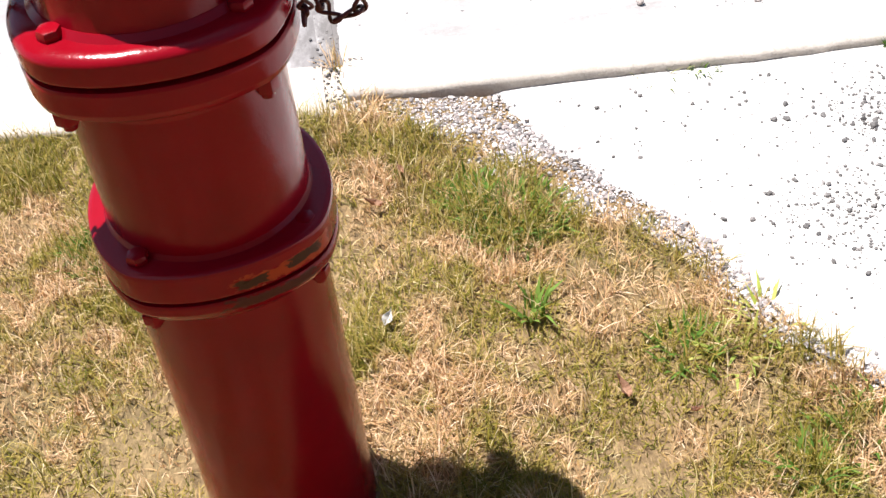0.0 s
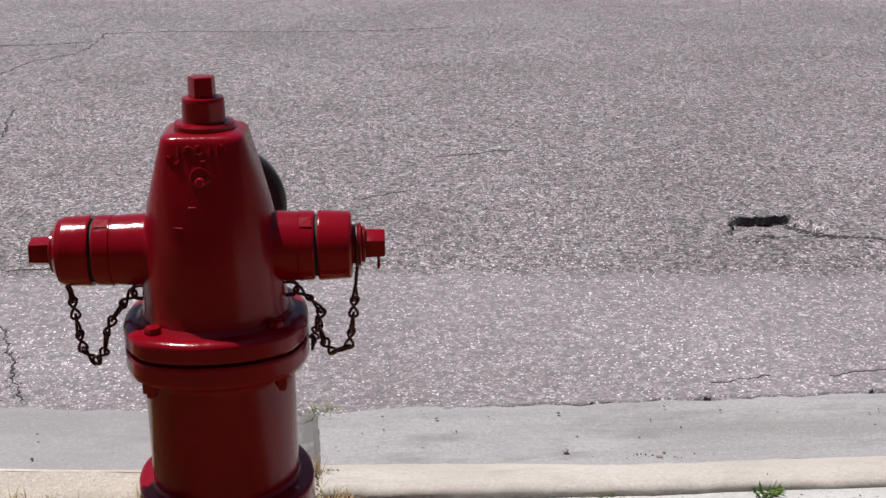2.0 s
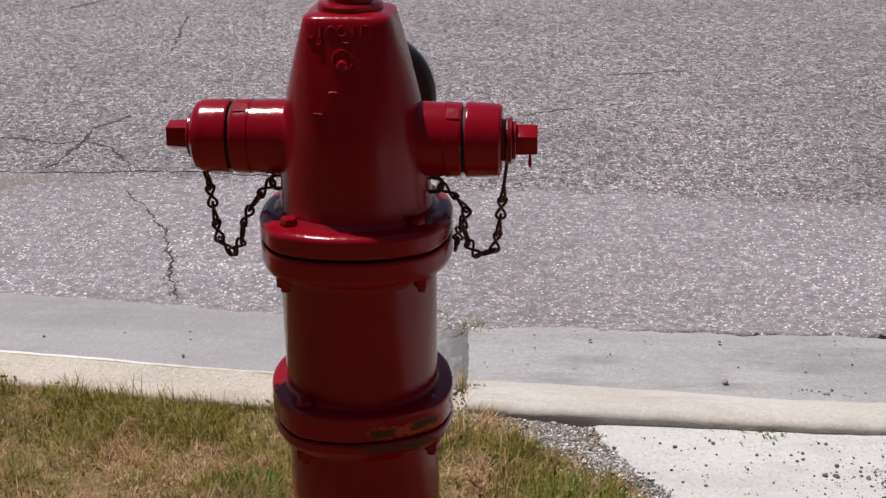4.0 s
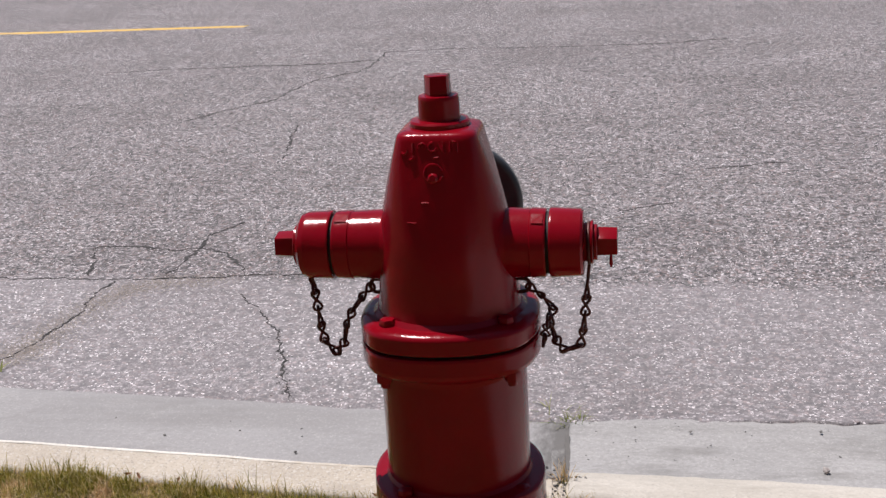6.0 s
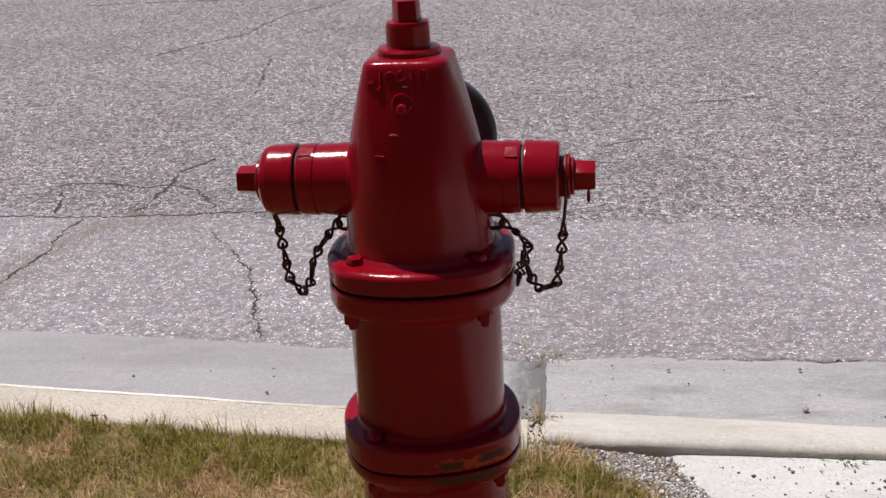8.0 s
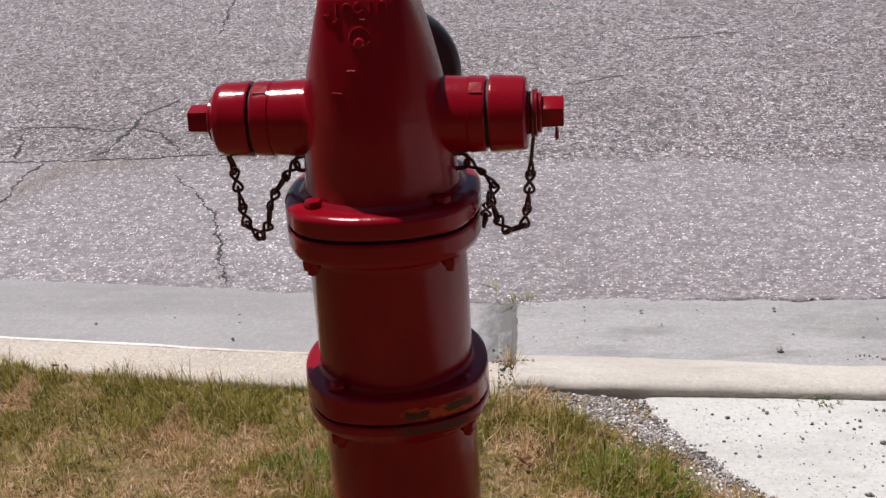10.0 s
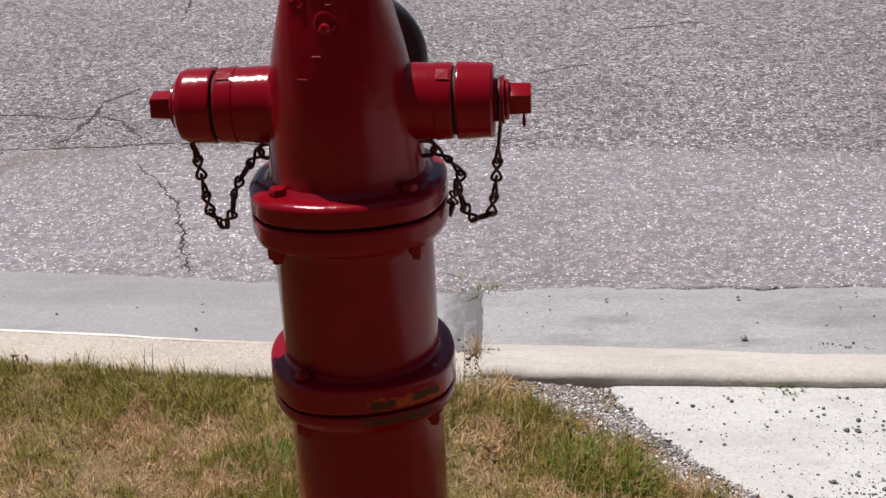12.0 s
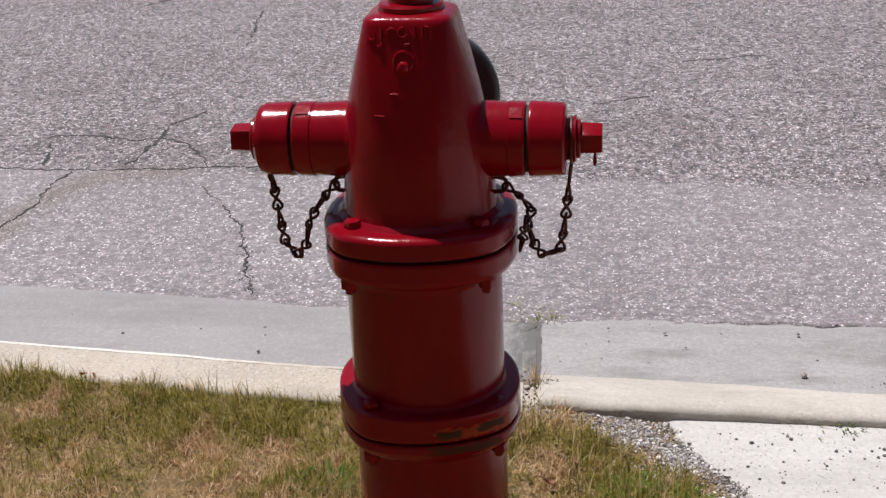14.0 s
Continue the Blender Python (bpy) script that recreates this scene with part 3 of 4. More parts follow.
def driveway():
    bm = bmesh.new()
    ys = steps((-6.0, -1.0, 1.0), (-1.0, -0.3, 0.1), (-0.3, 0.812, 0.02))
    rnd = random.Random(5)
    left = []
    for y in ys:
        x = float(slab_edge(y)) + rnd.gauss(0, 0.004) - 0.012
        left.append((x, y))
    rows = []
    for x, y in left:
        z = float(slab_height(y))
        row = [bm.verts.new((x - 0.004, y, z - 0.14)), bm.verts.new((x, y, z - 0.012)), bm.verts.new((x + 0.03, y, z))]
        for xx in (1.2, 2.0, 4.4, 6.2):
            row.append(bm.verts.new((max(xx, x + 0.03 + xx * 0.01), y, z)))
        rows.append(row)
    for p, q in zip(rows, rows[1:]):
        for j in range(len(p) - 1):
            bm.faces.new((p[j], p[j + 1], q[j + 1], q[j]))
    return bm


drive = part("driveway", driveway(), SLAB, None, sharp=40)
tagged(drive, "pale sunlit concrete driveway slab strewn with pebbles", "driveway", kind="structure")


# unseen wall added behind the lawn to keep sky light off the hydrant's front
def shade_wall():
    bm = bmesh.new()
    bmesh.ops.create_cube(bm, size=1)
    bmesh.ops.scale(bm, verts=bm.verts, vec=(26, 0.3, 6.6))
    return bm


tagged(part("unseen_wall", shade_wall(), plain("unseen_wall_brown", (0.16, 0.12, 0.09), (0.12, 0.09, 0.07), 2, 0.85), None, "", pose(0, -6.2, 3.25)), "unseen plain brown wall, added to block sky light from behind", "wall", kind="structure")


# ---- fire hydrant ----
hydrant = tagged(new("fire_hydrant"), "glossy red cast-iron fire hydrant standing in dry grass by the kerb", "fire hydrant")
NOZZLE_Z = 0.833
part("lower_barrel", lathe([(0.101, -0.12), (0.101, 0.43), (0.104, 0.44)]), RED, hydrant)
part("lower_flange", lathe([(0.104, 0.432), (0.109, 0.436, 0.006), (0.1155, 0.446, 0.012), (0.1195, 0.455, 0.0125), (0.1195, 0.463, 0.0125), (0.118, 0.466, 0.0125)], 96, 4, twist=57), CHIPPED, hydrant, "chipped breakaway flange showing older green paint")
part("flange_gasket", lathe([(0.108, 0.466, 0.0125), (0.108, 0.4705, 0.0125)], 96, 4, twist=57), RUBBER, hydrant, "thin black gasket line")
part("upper_flange", lathe([(0.118, 0.4705, 0.0125), (0.1195, 0.473, 0.0125), (0.1195, 0.500, 0.0125), (0.1185, 0.503, 0.0125), (0.115, 0.505, 0.012), (0.103, 0.506), (0.1, 0.511)], 96, 4, twist=57), CHIPPED, hydrant, "breakaway flange worn to orange and green paint")
part("upper_barrel", lathe([(0.1, 0.507), (0.1, 0.668)]), RED, hydrant)
part("barrel_flange", lathe([(0.1, 0.664), (0.102, 0.672), (0.107, 0.677, 0.002), (0.114, 0.679, 0.011), (0.119, 0.684, 0.0135), (0.121, 0.69, 0.0135), (0.121, 0.7095, 0.0135), (0.1195, 0.7125, 0.0135)], 96, 4), RED, hydrant)
part("bonnet_gasket", lathe([(0.111, 0.7125, 0.0135), (0.111, 0.718, 0.0135)], 96, 4), RUBBER, hydrant, "black gasket line")
part("bonnet_flange", lathe([(0.1195, 0.718, 0.0135), (0.121, 0.7205, 0.0135), (0.121, 0.7375, 0.0135), (0.1203, 0.7398, 0.0135), (0.1182, 0.7424, 0.0133), (0.1148, 0.7444, 0.0125), (0.1105, 0.7459, 0.0105), (0.104, 0.7466), (0.098, 0.752)], 96, 4), RED, hydrant)

BONNET = [(0.1, 0.744), (0.0965, 0.754), (0.0945, 0.77), (0.093, 0.80), (0.0905, 0.833), (0.086, 0.866), (0.0795, 0.90), (0.0715, 0.933), (0.0655, 0.957), (0.0605, 0.975), (0.0583, 0.9835), (0.0565, 0.9885), (0.0543, 0.9908), (0.051, 0.9924), (0.0475, 0.9934), (0.045, 0.994), (0.03, 0.995)]


def bonnet_face(z):
    """Half-width of the bonnet's faces and how square it is at a height: round below, four-sided at its top."""
    n = float(np.interp(z, [0.80, 0.866, 0.91, 0.945, 0.975, 0.99], [2.0, 2.12, 2.5, 3.3, 5.0, 6.0]))
    q = n / (n - 1)
    reach = (math.cos(radians(10)) ** q + math.sin(radians(10)) ** q) ** (1 / q)
    return float(np.interp(z, [h for _, h in BONNET], [r for r, _ in BONNET])) / reach, n


def bonnet_shell(seg=96):
    bm = bmesh.new()
    rows = []
    for r, z in BONNET:
        s, n = bonnet_face(z)
        row = []
        for i in range(seg):
            c, d = math.cos(2 * math.pi * i / seg), math.sin(2 * math.pi * i / seg)
            k = s / (abs(c) ** n + abs(d) ** n) ** (1 / n)
            row.append(bm.verts.new((k * c, k * d, z)))
        rows.append(row)
    for p, q in zip(rows, rows[1:]):
        for i in range(seg):
            bm.faces.new((p[i], p[(i + 1) % seg], q[(i + 1) % seg], q[i]))
    bm.faces.new(rows[0])
    bm.faces.new(rows[-1])
    return bm


part("bonnet", bonnet_shell(), RED, hydrant, sharp=60)

# stem packing and the five-sided operating nut
nut = part("operating_nut", prism(5, 0.0195, 0.034, 0.018, 0.0015), RED, hydrant, "five-sided operating nut", pose(0, 0, 1.0255, 0, 0, 12), sharp=25)
part("nut_collar", lathe([(0.0285, 1.0), (0.0275, 1.005), (0.0268, 1.03), (0.0255, 1.0335), (0.02, 1.0345)], 40), RED, nut, "", pose(0, 0, 1.0255, 0, 0, 12).inverted())
part("nut_washer", lathe([(0.036, 0.992), (0.0395, 0.9945), (0.0395, 1.0), (0.037, 1.0025), (0.028, 1.0035)], 48), RED, nut, "", pose(0, 0, 1.0255, 0, 0, 12).inverted())


def bolt_set(r, top, under, first):
    for i in range(4):
        a = first + 90 * i
        sunk = 0.008 if (first, i) == (57, 3) else 0.0
        x, y = r * math.cos(radians(a)), r * math.sin(radians(a))
        inset = 0.92 if first == 49 else 0.97
        b = part("bolt", prism(6, 0.0125, 0.0115, 0.0112, 0.0042), RED, hydrant, "", pose(x * inset, y * (inset - 0.05), top - sunk, 0, 0, a))
        part("nut", prism(6, 0.0115, 0.013, 0.0115, 0.0015), RED, b, "", b.matrix_basis.inverted() @ pose(x, y, under - 0.012, 0, 0, a + 10))
        part("stud", prism(10, 0.0065, 0.009, 0.006, 0.001), RED, b, "", b.matrix_basis.inverted() @ pose(x, y, under - 0.019))


bolt_set(0.1185, 0.744, 0.682, 49)
bolt_set(0.116, 0.5035, 0.445, 57)


def nozzle(side, start, lip, groove, cap, cap_end, washers, nut_a, nut_b):
    """A hose nozzle with its cap, turned about the x axis; side -1 or 1."""
    turn = pose(0, 0, NOZZLE_Z, 0, 90 * side, 0)
    body = part("hose_nozzle", lathe([(0.0505, start), (0.0475, start + 0.008), (0.0454, lip), (0.0466, lip + 0.0012), (0.0458, groove - 0.002), (0.0445, groove)], 56), RED, hydrant, "", turn)
    # wrench lugs on the nozzle's lip
    for a in ((-24, 156) if side < 0 else (212, 32)):
        bm = bmesh.new()
        bmesh.ops.create_cube(bm, size=1)
        bmesh.ops.scale(bm, verts=bm.verts, vec=(0.0045, 0.019, groove - lip - 0.003))
        bmesh.ops.bevel(bm, geom=list(bm.edges), offset=0.0015, segments=2, affect="EDGES")
        part("lug", bm, RED, body, "", pose(0, 0, 0, 0, 0, a) @ pose(0.0448, 0, (lip + groove) / 2))
    part("cap_gasket", lathe([(0.041, groove - 0.001), (0.041, cap + 0.001)], 48), RUBBER, body, "black rubber gasket")
    if side < 0:
        rings = [(0.0458, cap), (0.0466, cap + 0.0015), (0.045, cap_end - 0.014), (0.0425, cap_end - 0.007), (0.034, cap_end - 0.0015), (0.026, cap_end)]
    else:
        rings = [(0.0458, cap), (0.0466, cap + 0.0015), (0.0445, cap_end - 0.004), (0.042, cap_end - 0.001), (0.036, cap_end)]
    lid = part("hose_cap", lathe(rings, 56), RED, hydrant, "", turn)
    for r, a, b in washers:
        part("cap_washer", lathe([(r - 0.001, a), (r, a + 0.001), (r, b - 0.001), (r - 0.001, b)], 40), RED, lid)
    part("cap_nut", prism(5, 0.0205, nut_b - nut_a, 0.0195, 0.0018), RED, lid, "five-sided cap nut", pose(0, 0, nut_a, 0, 0, 8), sharp=25)
    return lid


nozzle(-1, 0.074, 0.126, 0.149, 0.1535, 0.202, [(0.028, 0.2015, 0.206)], 0.205, 0.234)
nozzle(1, 0.074, 0.113, 0.134, 0.1385, 0.183, [(0.026, 0.1825, 0.187), (0.029, 0.191, 0.195), (0.024, 0.1949, 0.200)], 0.198, 0.226)

part("paint_drip", lathe([(0.0012, 0.0), (0.0026, 0.004), (0.0022, 0.010), (0.0015, 0.016)], 12), RED, hydrant, "", pose(0.217, -0.004, NOZZLE_Z - 0.033))

# pumper outlet on the street side
turn = pose(0, 0, 0.852, -90, 0, 0)
pumper = part("pumper_nozzle", lathe([(0.066, 0.06), (0.062, 0.09), (0.06, 0.128)], 56), RED, hydrant, "", turn)
part("pumper_cap", lathe([(0.062, 0.119), (0.084, 0.120), (0.0885, 0.122), (0.0905, 0.125), (0.0905, 0.135), (0.087, 0.139), (0.076, 0.16), (0.066, 0.172), (0.03, 0.178)], 64), BLACK, hydrant, "black painted pumper outlet cap", turn)
part("pumper_nut", prism(5, 0.021, 0.03, 0.0195, 0.002), BLACK, hydrant, "black cap nut", turn @ pose(0, 0, 0.179))

# cast marks on the front of the bonnet
def cast_mark(x, z, strokes, r=0.0017):
    """Raised casting marks, one bar or bow each, lying on the street-away face of the bonnet."""
    for pts in strokes:
        line = []
        for u, v in pts:
            s, n = bonnet_face(z + v)
            px = x + u
            line.append((px, -s * max(0.0, 1 - abs(px / s) ** n) ** (1 / n) - 0.0002, z + v))
        part("cast_mark", tube(line, r, 7), RED, hydrant)


def bow(cx, cz, r, a, b, n=7):
    return [(cx + r * math.cos(radians(a + (b - a) * i / (n - 1))), cz + r * math.sin(radians(a + (b - a) * i / (n - 1)))) for i in range(n)]


BAR = [(0, 0.006), (0, 0.002), (0, -0.002), (0, -0.006)]
cast_mark(-0.036, 0.973, [bow(-0.003, 0, 0.004, 20, -150)])
cast_mark(-0.027, 0.976, [BAR, bow(-0.003, -0.010, 0.004, 30, -120)])
cast_mark(-0.015, 0.977, [bow(0, 0, 0.0048, 200, -20)])
cast_mark(-0.002, 0.976, [bow(0, 0.001, 0.0055, 80, 340), [(0.002, -0.012), (0.005, -0.012), (0.008, -0.012)]], 0.002)
cast_mark(0.009, 0.976, [[(-0.004, 0.006), (-0.001, 0.001), (0.003, -0.006)], [(0.003, 0.007), (0.003, 0.001), (0.003, -0.006)]], 0.002)
cast_mark(0.021, 0.977, [BAR, [(0.003, 0.006), (0.005, 0.006), (0.007, 0.005)]])
cast_mark(0.031, 0.976, [BAR])
cast_mark(-0.001, 0.945, [bow(0, 0, 0.0115, 15, 345, 21)])
cast_mark(-0.012, 0.909, [[(-0.005, 0), (0, 0.0005), (0.005, 0)]], 0.0016)
cast_mark(-0.030, 0.884, [[(-0.006, 0), (0, 0), (0.006, 0)]], 0.0014)
part("cast_stud", lathe([(0.0072, -0.003), (0.0066, 0.005), (0.004, 0.008)], 20), RED, hydrant, "", pose(-0.001, -bonnet_face(0.939)[0], 0.939, 74, 0, 0))


# ---- chains ----
def link_mesh():
    pts = []
    for i in range(28):
        t = 2 * math.pi * i / 28
        pts.append((0.0058 * math.sin(2 * t), 0.0016 * math.sin(t), 0.0145 * math.cos(t)))
    bm = tube(pts, 0.00205, 7, True)
    bmesh.ops.recalc_face_normals(bm, faces=bm.faces)
    for f in bm.faces:
        f.smooth = True
    me = bpy.data.meshes.new("chain_link")
    bm.to_mesh(me)
    bm.free()
    me.materials.append(CHAIN)
    return me


LINK = link_mesh()


def chain(points, y0, y1):
    path = [Vector((x, y0 + (y1 - y0) * i / (len(points) - 1), z)) for i, (x, z) in enumerate(points)]
    length = [0.0]
    for a, b in zip(path, path[1:]):
        length.append(length[-1] + (b - a).length)
    n = max(3, round(length[-1] / 0.0235))
    body = put("chain", None, hydrant, "rust-stained red jack chain")
    rnd = random.Random(n)

    def at(s):
        i = max(j for j in range(len(length) - 1) if length[j] <= s + 1e-9)
        return path[i].lerp(path[i + 1], (s - length[i]) / (length[i + 1] - length[i]))

    for i in range(n):
        a, b = at(length[-1] * i / n), at(min(length[-1], length[-1] * (i + 1) / n))
        q = (b - a).to_track_quat("Z", "Y") @ Euler((0, 0, radians(rnd.uniform(-25, 25) + (70 if i % 2 else 0)))).to_quaternion()
        put("chain_link", LINK, body, m=Matrix.LocRotScale((a + b) / 2, q, (1, 1, (b - a).length / 0.0235)))


chain([(-0.189, 0.790), (-0.186, 0.762), (-0.183, 0.727), (-0.179, 0.694), (-0.162, 0.675), (-0.150, 0.694), (-0.147, 0.720), (-0.130, 0.749), (-0.107, 0.774)], -0.004, 0.0)
chain([(0.186, 0.781), (0.183, 0.745), (0.179, 0.714), (0.174, 0.688), (0.149, 0.680), (0.139, 0.703), (0.133, 0.727), (0.140, 0.744), (0.124, 0.760), (0.107, 0.773)], -0.004, 0.0)
# the slack end hanging at the flange's edge
chain([(0.136, 0.742), (0.131, 0.722), (0.127, 0.700)], -0.030, -0.030)
for x, z0 in ((0.189, 0.806), (-0.190, 0.800)):
    part("chain_ring", tube([(x, 0.027 * math.sin(radians(a)), NOZZLE_Z + 0.027 * math.cos(radians(a)) - 0.001) for a in range(0, 360, 15)], 0.0022, 7, True), CHAIN, hydrant, "rusty wire ring")
    part("chain_hook", tube([(x, -0.003, z0), (x - 0.002, -0.004, z0 - 0.016), (x - 0.003 * (1 if x > 0 else -1), -0.004, z0 - 0.028)], 0.0024, 7), CHAIN, hydrant)
for s in (-1, 1):
    part("chain_eye", tube([(s * 0.088, 0.0, 0.784)] + [(s * (0.101 + 0.008 * math.sin(radians(q))), 0.0, 0.774 + 0.009 * math.cos(radians(q))) for q in range(0, 181, 20)] + [(s * 0.088, 0.0, 0.764)], 0.0028, 8), CHAIN, hydrant)


# ---- lawn ----
def blade_arrays(x, y, z, length, width, lean, heading, bend):
    """Bent tapering blades: five corners and two faces each."""
    n = len(x)
    dx, dy = np.cos(heading), np.sin(heading)
    sx, sy = -dy * width * 0.5, dx * width * 0.5
    l1, l2 = lean, lean + bend
    mx, mz = length * 0.5 * np.sin(l1), length * 0.5 * np.cos(l1)
    tx, tz = mx + length * 0.5 * np.sin(l2), mz + length * 0.5 * np.cos(l2)
    v = np.empty((n, 5, 3))
    v[:, 0] = np.stack([x - sx, y - sy, z], -1)
    v[:, 1] = np.stack([x + sx, y + sy, z], -1)
    v[:, 2] = np.stack([x + dx * mx + sx * 0.8, y + dy * mx + sy * 0.8, z + mz], -1)
    v[:, 3] = np.stack([x + dx * mx - sx * 0.8, y + dy * mx - sy * 0.8, z + mz], -1)
    v[:, 4] = np.stack([x + dx * tx, y + dy * tx, z + np.maximum(tz, 0.001)], -1)
    return v


def blade_object(name, v, material, parent=None, lush=None):
    n = len(v)
    me = bpy.data.meshes.new(name)
    me.vertices.add(5 * n)
    me.vertices.foreach_set("co", v.reshape(-1))
    base = 5 * np.arange(n)[:, None]
    loops = np.concatenate([base + np.array([0, 1, 2, 3]), base + np.array([3, 2, 4])], 1).reshape(-1)
    me.loops.add(7 * n)
    me.loops.foreach_set("vertex_index", loops.astype(np.int32))
    me.polygons.add(2 * n)
    start = (7 * np.arange(n)[:, None] + np.array([0, 4])).reshape(-1)
    me.polygons.foreach_set("loop_start", start.astype(np.int32))
    me.materials.append(material)
    if lush is not None:
        me.attributes.new("lushness", "FLOAT", "POINT").data.foreach_set("value", np.repeat(lush, 5).astype(np.float32))
    me.update(calc_edges=True)
    me.validate()
    return put(name, me, parent)


# worn straw patches and greener clumps of the lawn: x, y, radius
DRY = ((0.29, 0.355, 0.06), (0.13, 0.12, 0.10), (-0.44, 0.56, 0.12), (-0.15, 0.11, 0.11), (-0.37, 0.20, 0.13), (0.414, 0.25, 0.06), (-0.64, 0.56, 0.13), (-0.84, 0.54, 0.12), (-0.64, 0.46, 0.10), (-0.98, 0.74, 0.08), (0.11, 0.61, 0.05), (0.45, -0.10, 0.10), (0.52, 0.02, 0.09), (0.62, -0.16, 0.12))
LUSH = ((0.33, 0.46, 0.10), (-0.44, 0.78, 0.13), (-0.28, 0.39, 0.07), (0.54, 0.155, 0.08), (0.64, -0.07, 0.05), (0.168, 0.66, 0.08), (-0.69, 0.77, 0.15), (-0.93, 0.64, 0.06), (-0.50, 0.70, 0.08), (-0.36, 0.52, 0.07), (-1.0, 0.86, 0.12), (0.31, 0.54, 0.09), (0.44, 0.08, 0.05), (-1.4, 0.80, 0.2), (0.02, 0.70, 0.08))


def lushness(x, y):
    w = 0.0 * x + 0.022
    for sign, spots in ((-0.13, DRY), (0.17, LUSH)):
        for cx, cy, r in spots:
            w = w + sign * np.exp(-(((x - cx) ** 2 + (y - cy) ** 2) / (0.8 * r * r)) ** 1.5)
    return np.clip(w, -0.2, 0.2)


def lawn():
    rng = np.random.default_rng(11)
    n, far = 600000, 480000
    x = np.concatenate([rng.uniform(-2.3, 1.2, n), rng.uniform(-7.0, 4.0, far)])
    y = np.concatenate([rng.uniform(-0.9, 0.95, n), rng.uniform(-5.6, 1.5, far)])
    wide = np.concatenate([np.ones(n), np.full(far, 4.0)])
    inner = (x > -2.3) & (x < 1.2) & (y > -0.9)
    ragged = 0.018 * np.sin(31 * y + 4 * x) + 0.012 * np.sin(67 * y)
    ok = (x < lawn_edge(y) + ragged + 0.010) & (y < kerb_back(x) - 0.004) & (x * x + y * y > 0.104 ** 2) & ((wide < 2) | ~inner)
    thin = 0.55 + 0.25 * np.sin(8 * x + 3 * y) * np.sin(6 * y - 2 * x + 1) + 0.3 * np.sin(21 * x + 2) * np.sin(17 * y + 5 * x)
    lush = lushness(x, y)
    ok &= rng.uniform(0, 1, len(x)) < np.clip(thin + 1.2 * lush, 0.28, 1.0)
    x, y, wide, lush = x[ok], y[ok], wide[ok], lush[ok]
    n = len(x)
    tall = 0.80 + 0.3 * np.sin(11 * x + 2 * y) * np.sin(9 * y + 1) + 0.22 * np.sin(27 * x + 11 * y) * np.sin(23 * y - 9 * x) + 0.7 * lush
    edge = np.exp(-(((kerb_back(x) - y) / 0.10) ** 2))
    length = np.minimum(rng.gamma(6, 0.0066, n), 0.062) * np.clip(tall, 0.35, 1.4) * (1 + 0.15 * edge)
    lean = np.abs(rng.normal(0.75, 0.5, n))
    v = blade_arrays(x, y, ground_height(x, y) - 0.003, length, wide * rng.uniform(0.0010, 0.0025, n), np.clip(lean, 0, 1.35), rng.uniform(0, 2 * math.pi, n), np.abs(rng.normal(0.2, 0.45, n)))
    return v, lush


BLADES, LUSHNESS = lawn()
grass = blade_object("grass", BLADES, GRASS, lush=LUSHNESS)
tagged(grass, "short patchy lawn grass, straw dry with olive green patches", "grass", kind="stuff")


def tuft(name, label, x, y, count, spread, length, width, material, seed, lean=0.7, height=None, category="weed"):
    rng = np.random.default_rng(seed)
    r, a = spread * np.sqrt(rng.uniform(0, 1, count)), rng.uniform(0, 2 * math.pi, count)
    px, py = r * np.cos(a), r * np.sin(a)
    z0 = float(ground_height(np.array(x), np.array(y))) if height is None else height
    pz = ground_height(x + px, y + py) - z0 if height is None else np.zeros(count)
    v = blade_arrays(px, py, pz - 0.002, length * rng.uniform(0.5, 1.15, count), width * rng.uniform(0.6, 1.2, count),
                     np.clip(np.abs(rng.normal(lean, 0.35, count)), 0, 1.4), a + rng.normal(0, 0.7, count), np.abs(rng.normal(0.25, 0.3, count)))
    ob = blade_object(name, v, material)
    ob.matrix_basis = pose(x, y, z0)
    return tagged(ob, label, category, "weeds in the lawn")


tuft("weed", "bright green broad-bladed weed tuft in dry lawn", 0.335, 0.257, 18, 0.018, 0.065, 0.008, GREEN, 1, 0.45)
tuft("weed", "wide low patch of dark green clover-like weed", 0.335, 0.475, 420, 0.08, 0.04, 0.0055, GREEN, 2, 0.8)
tuft("weed", "low green weed patch at the lawn's edge", 0.28, 0.54, 150, 0.05, 0.035, 0.006, GREEN, 3, 0.8)
tuft("weed", "sprawling pale yellow-green weed lapping over the driveway edge", 0.655, 0.185, 34, 0.032, 0.062, 0.0055, PALE, 4, 1.2)
tuft("weed", "pale green weed at the driveway edge", 0.60, 0.15, 30, 0.04, 0.045, 0.006, PALE, 5, 0.9)
tuft("weed", "green weed patch in the lawn", 0.641, -0.053, 45, 0.035, 0.045, 0.007, GREEN, 6, 0.7)
tuft("weed", "green weed patch in the lawn", 0.537, 0.163, 60, 0.045, 0.04, 0.006, GREEN, 7, 0.7)
tuft("weed", "green weed patch by the driveway edge", 0.72, -0.01, 50, 0.05, 0.045, 0.006, GREEN, 8, 0.7)
tuft("weed", "green weed patch behind the hydrant", -0.12, 0.44, 170, 0.05, 0.05, 0.006, GREEN, 9, 0.6)
tuft("weed", "green weed patch in olive grass", -0.30, 0.50, 170, 0.06, 0.04, 0.005, GREEN, 10, 0.6)
tuft("weed", "small green weed in the seam between kerb and driveway", 0.705, 0.802, 90, 0.028, 0.026, 0.005, GREEN, 12, 0.9, -0.018)
tuft("weed", "dry straw weed in the seam between kerb and driveway", 0.63, 0.80, 50, 0.045, 0.035, 0.003, SPRIG, 13, 1.2, -0.018)
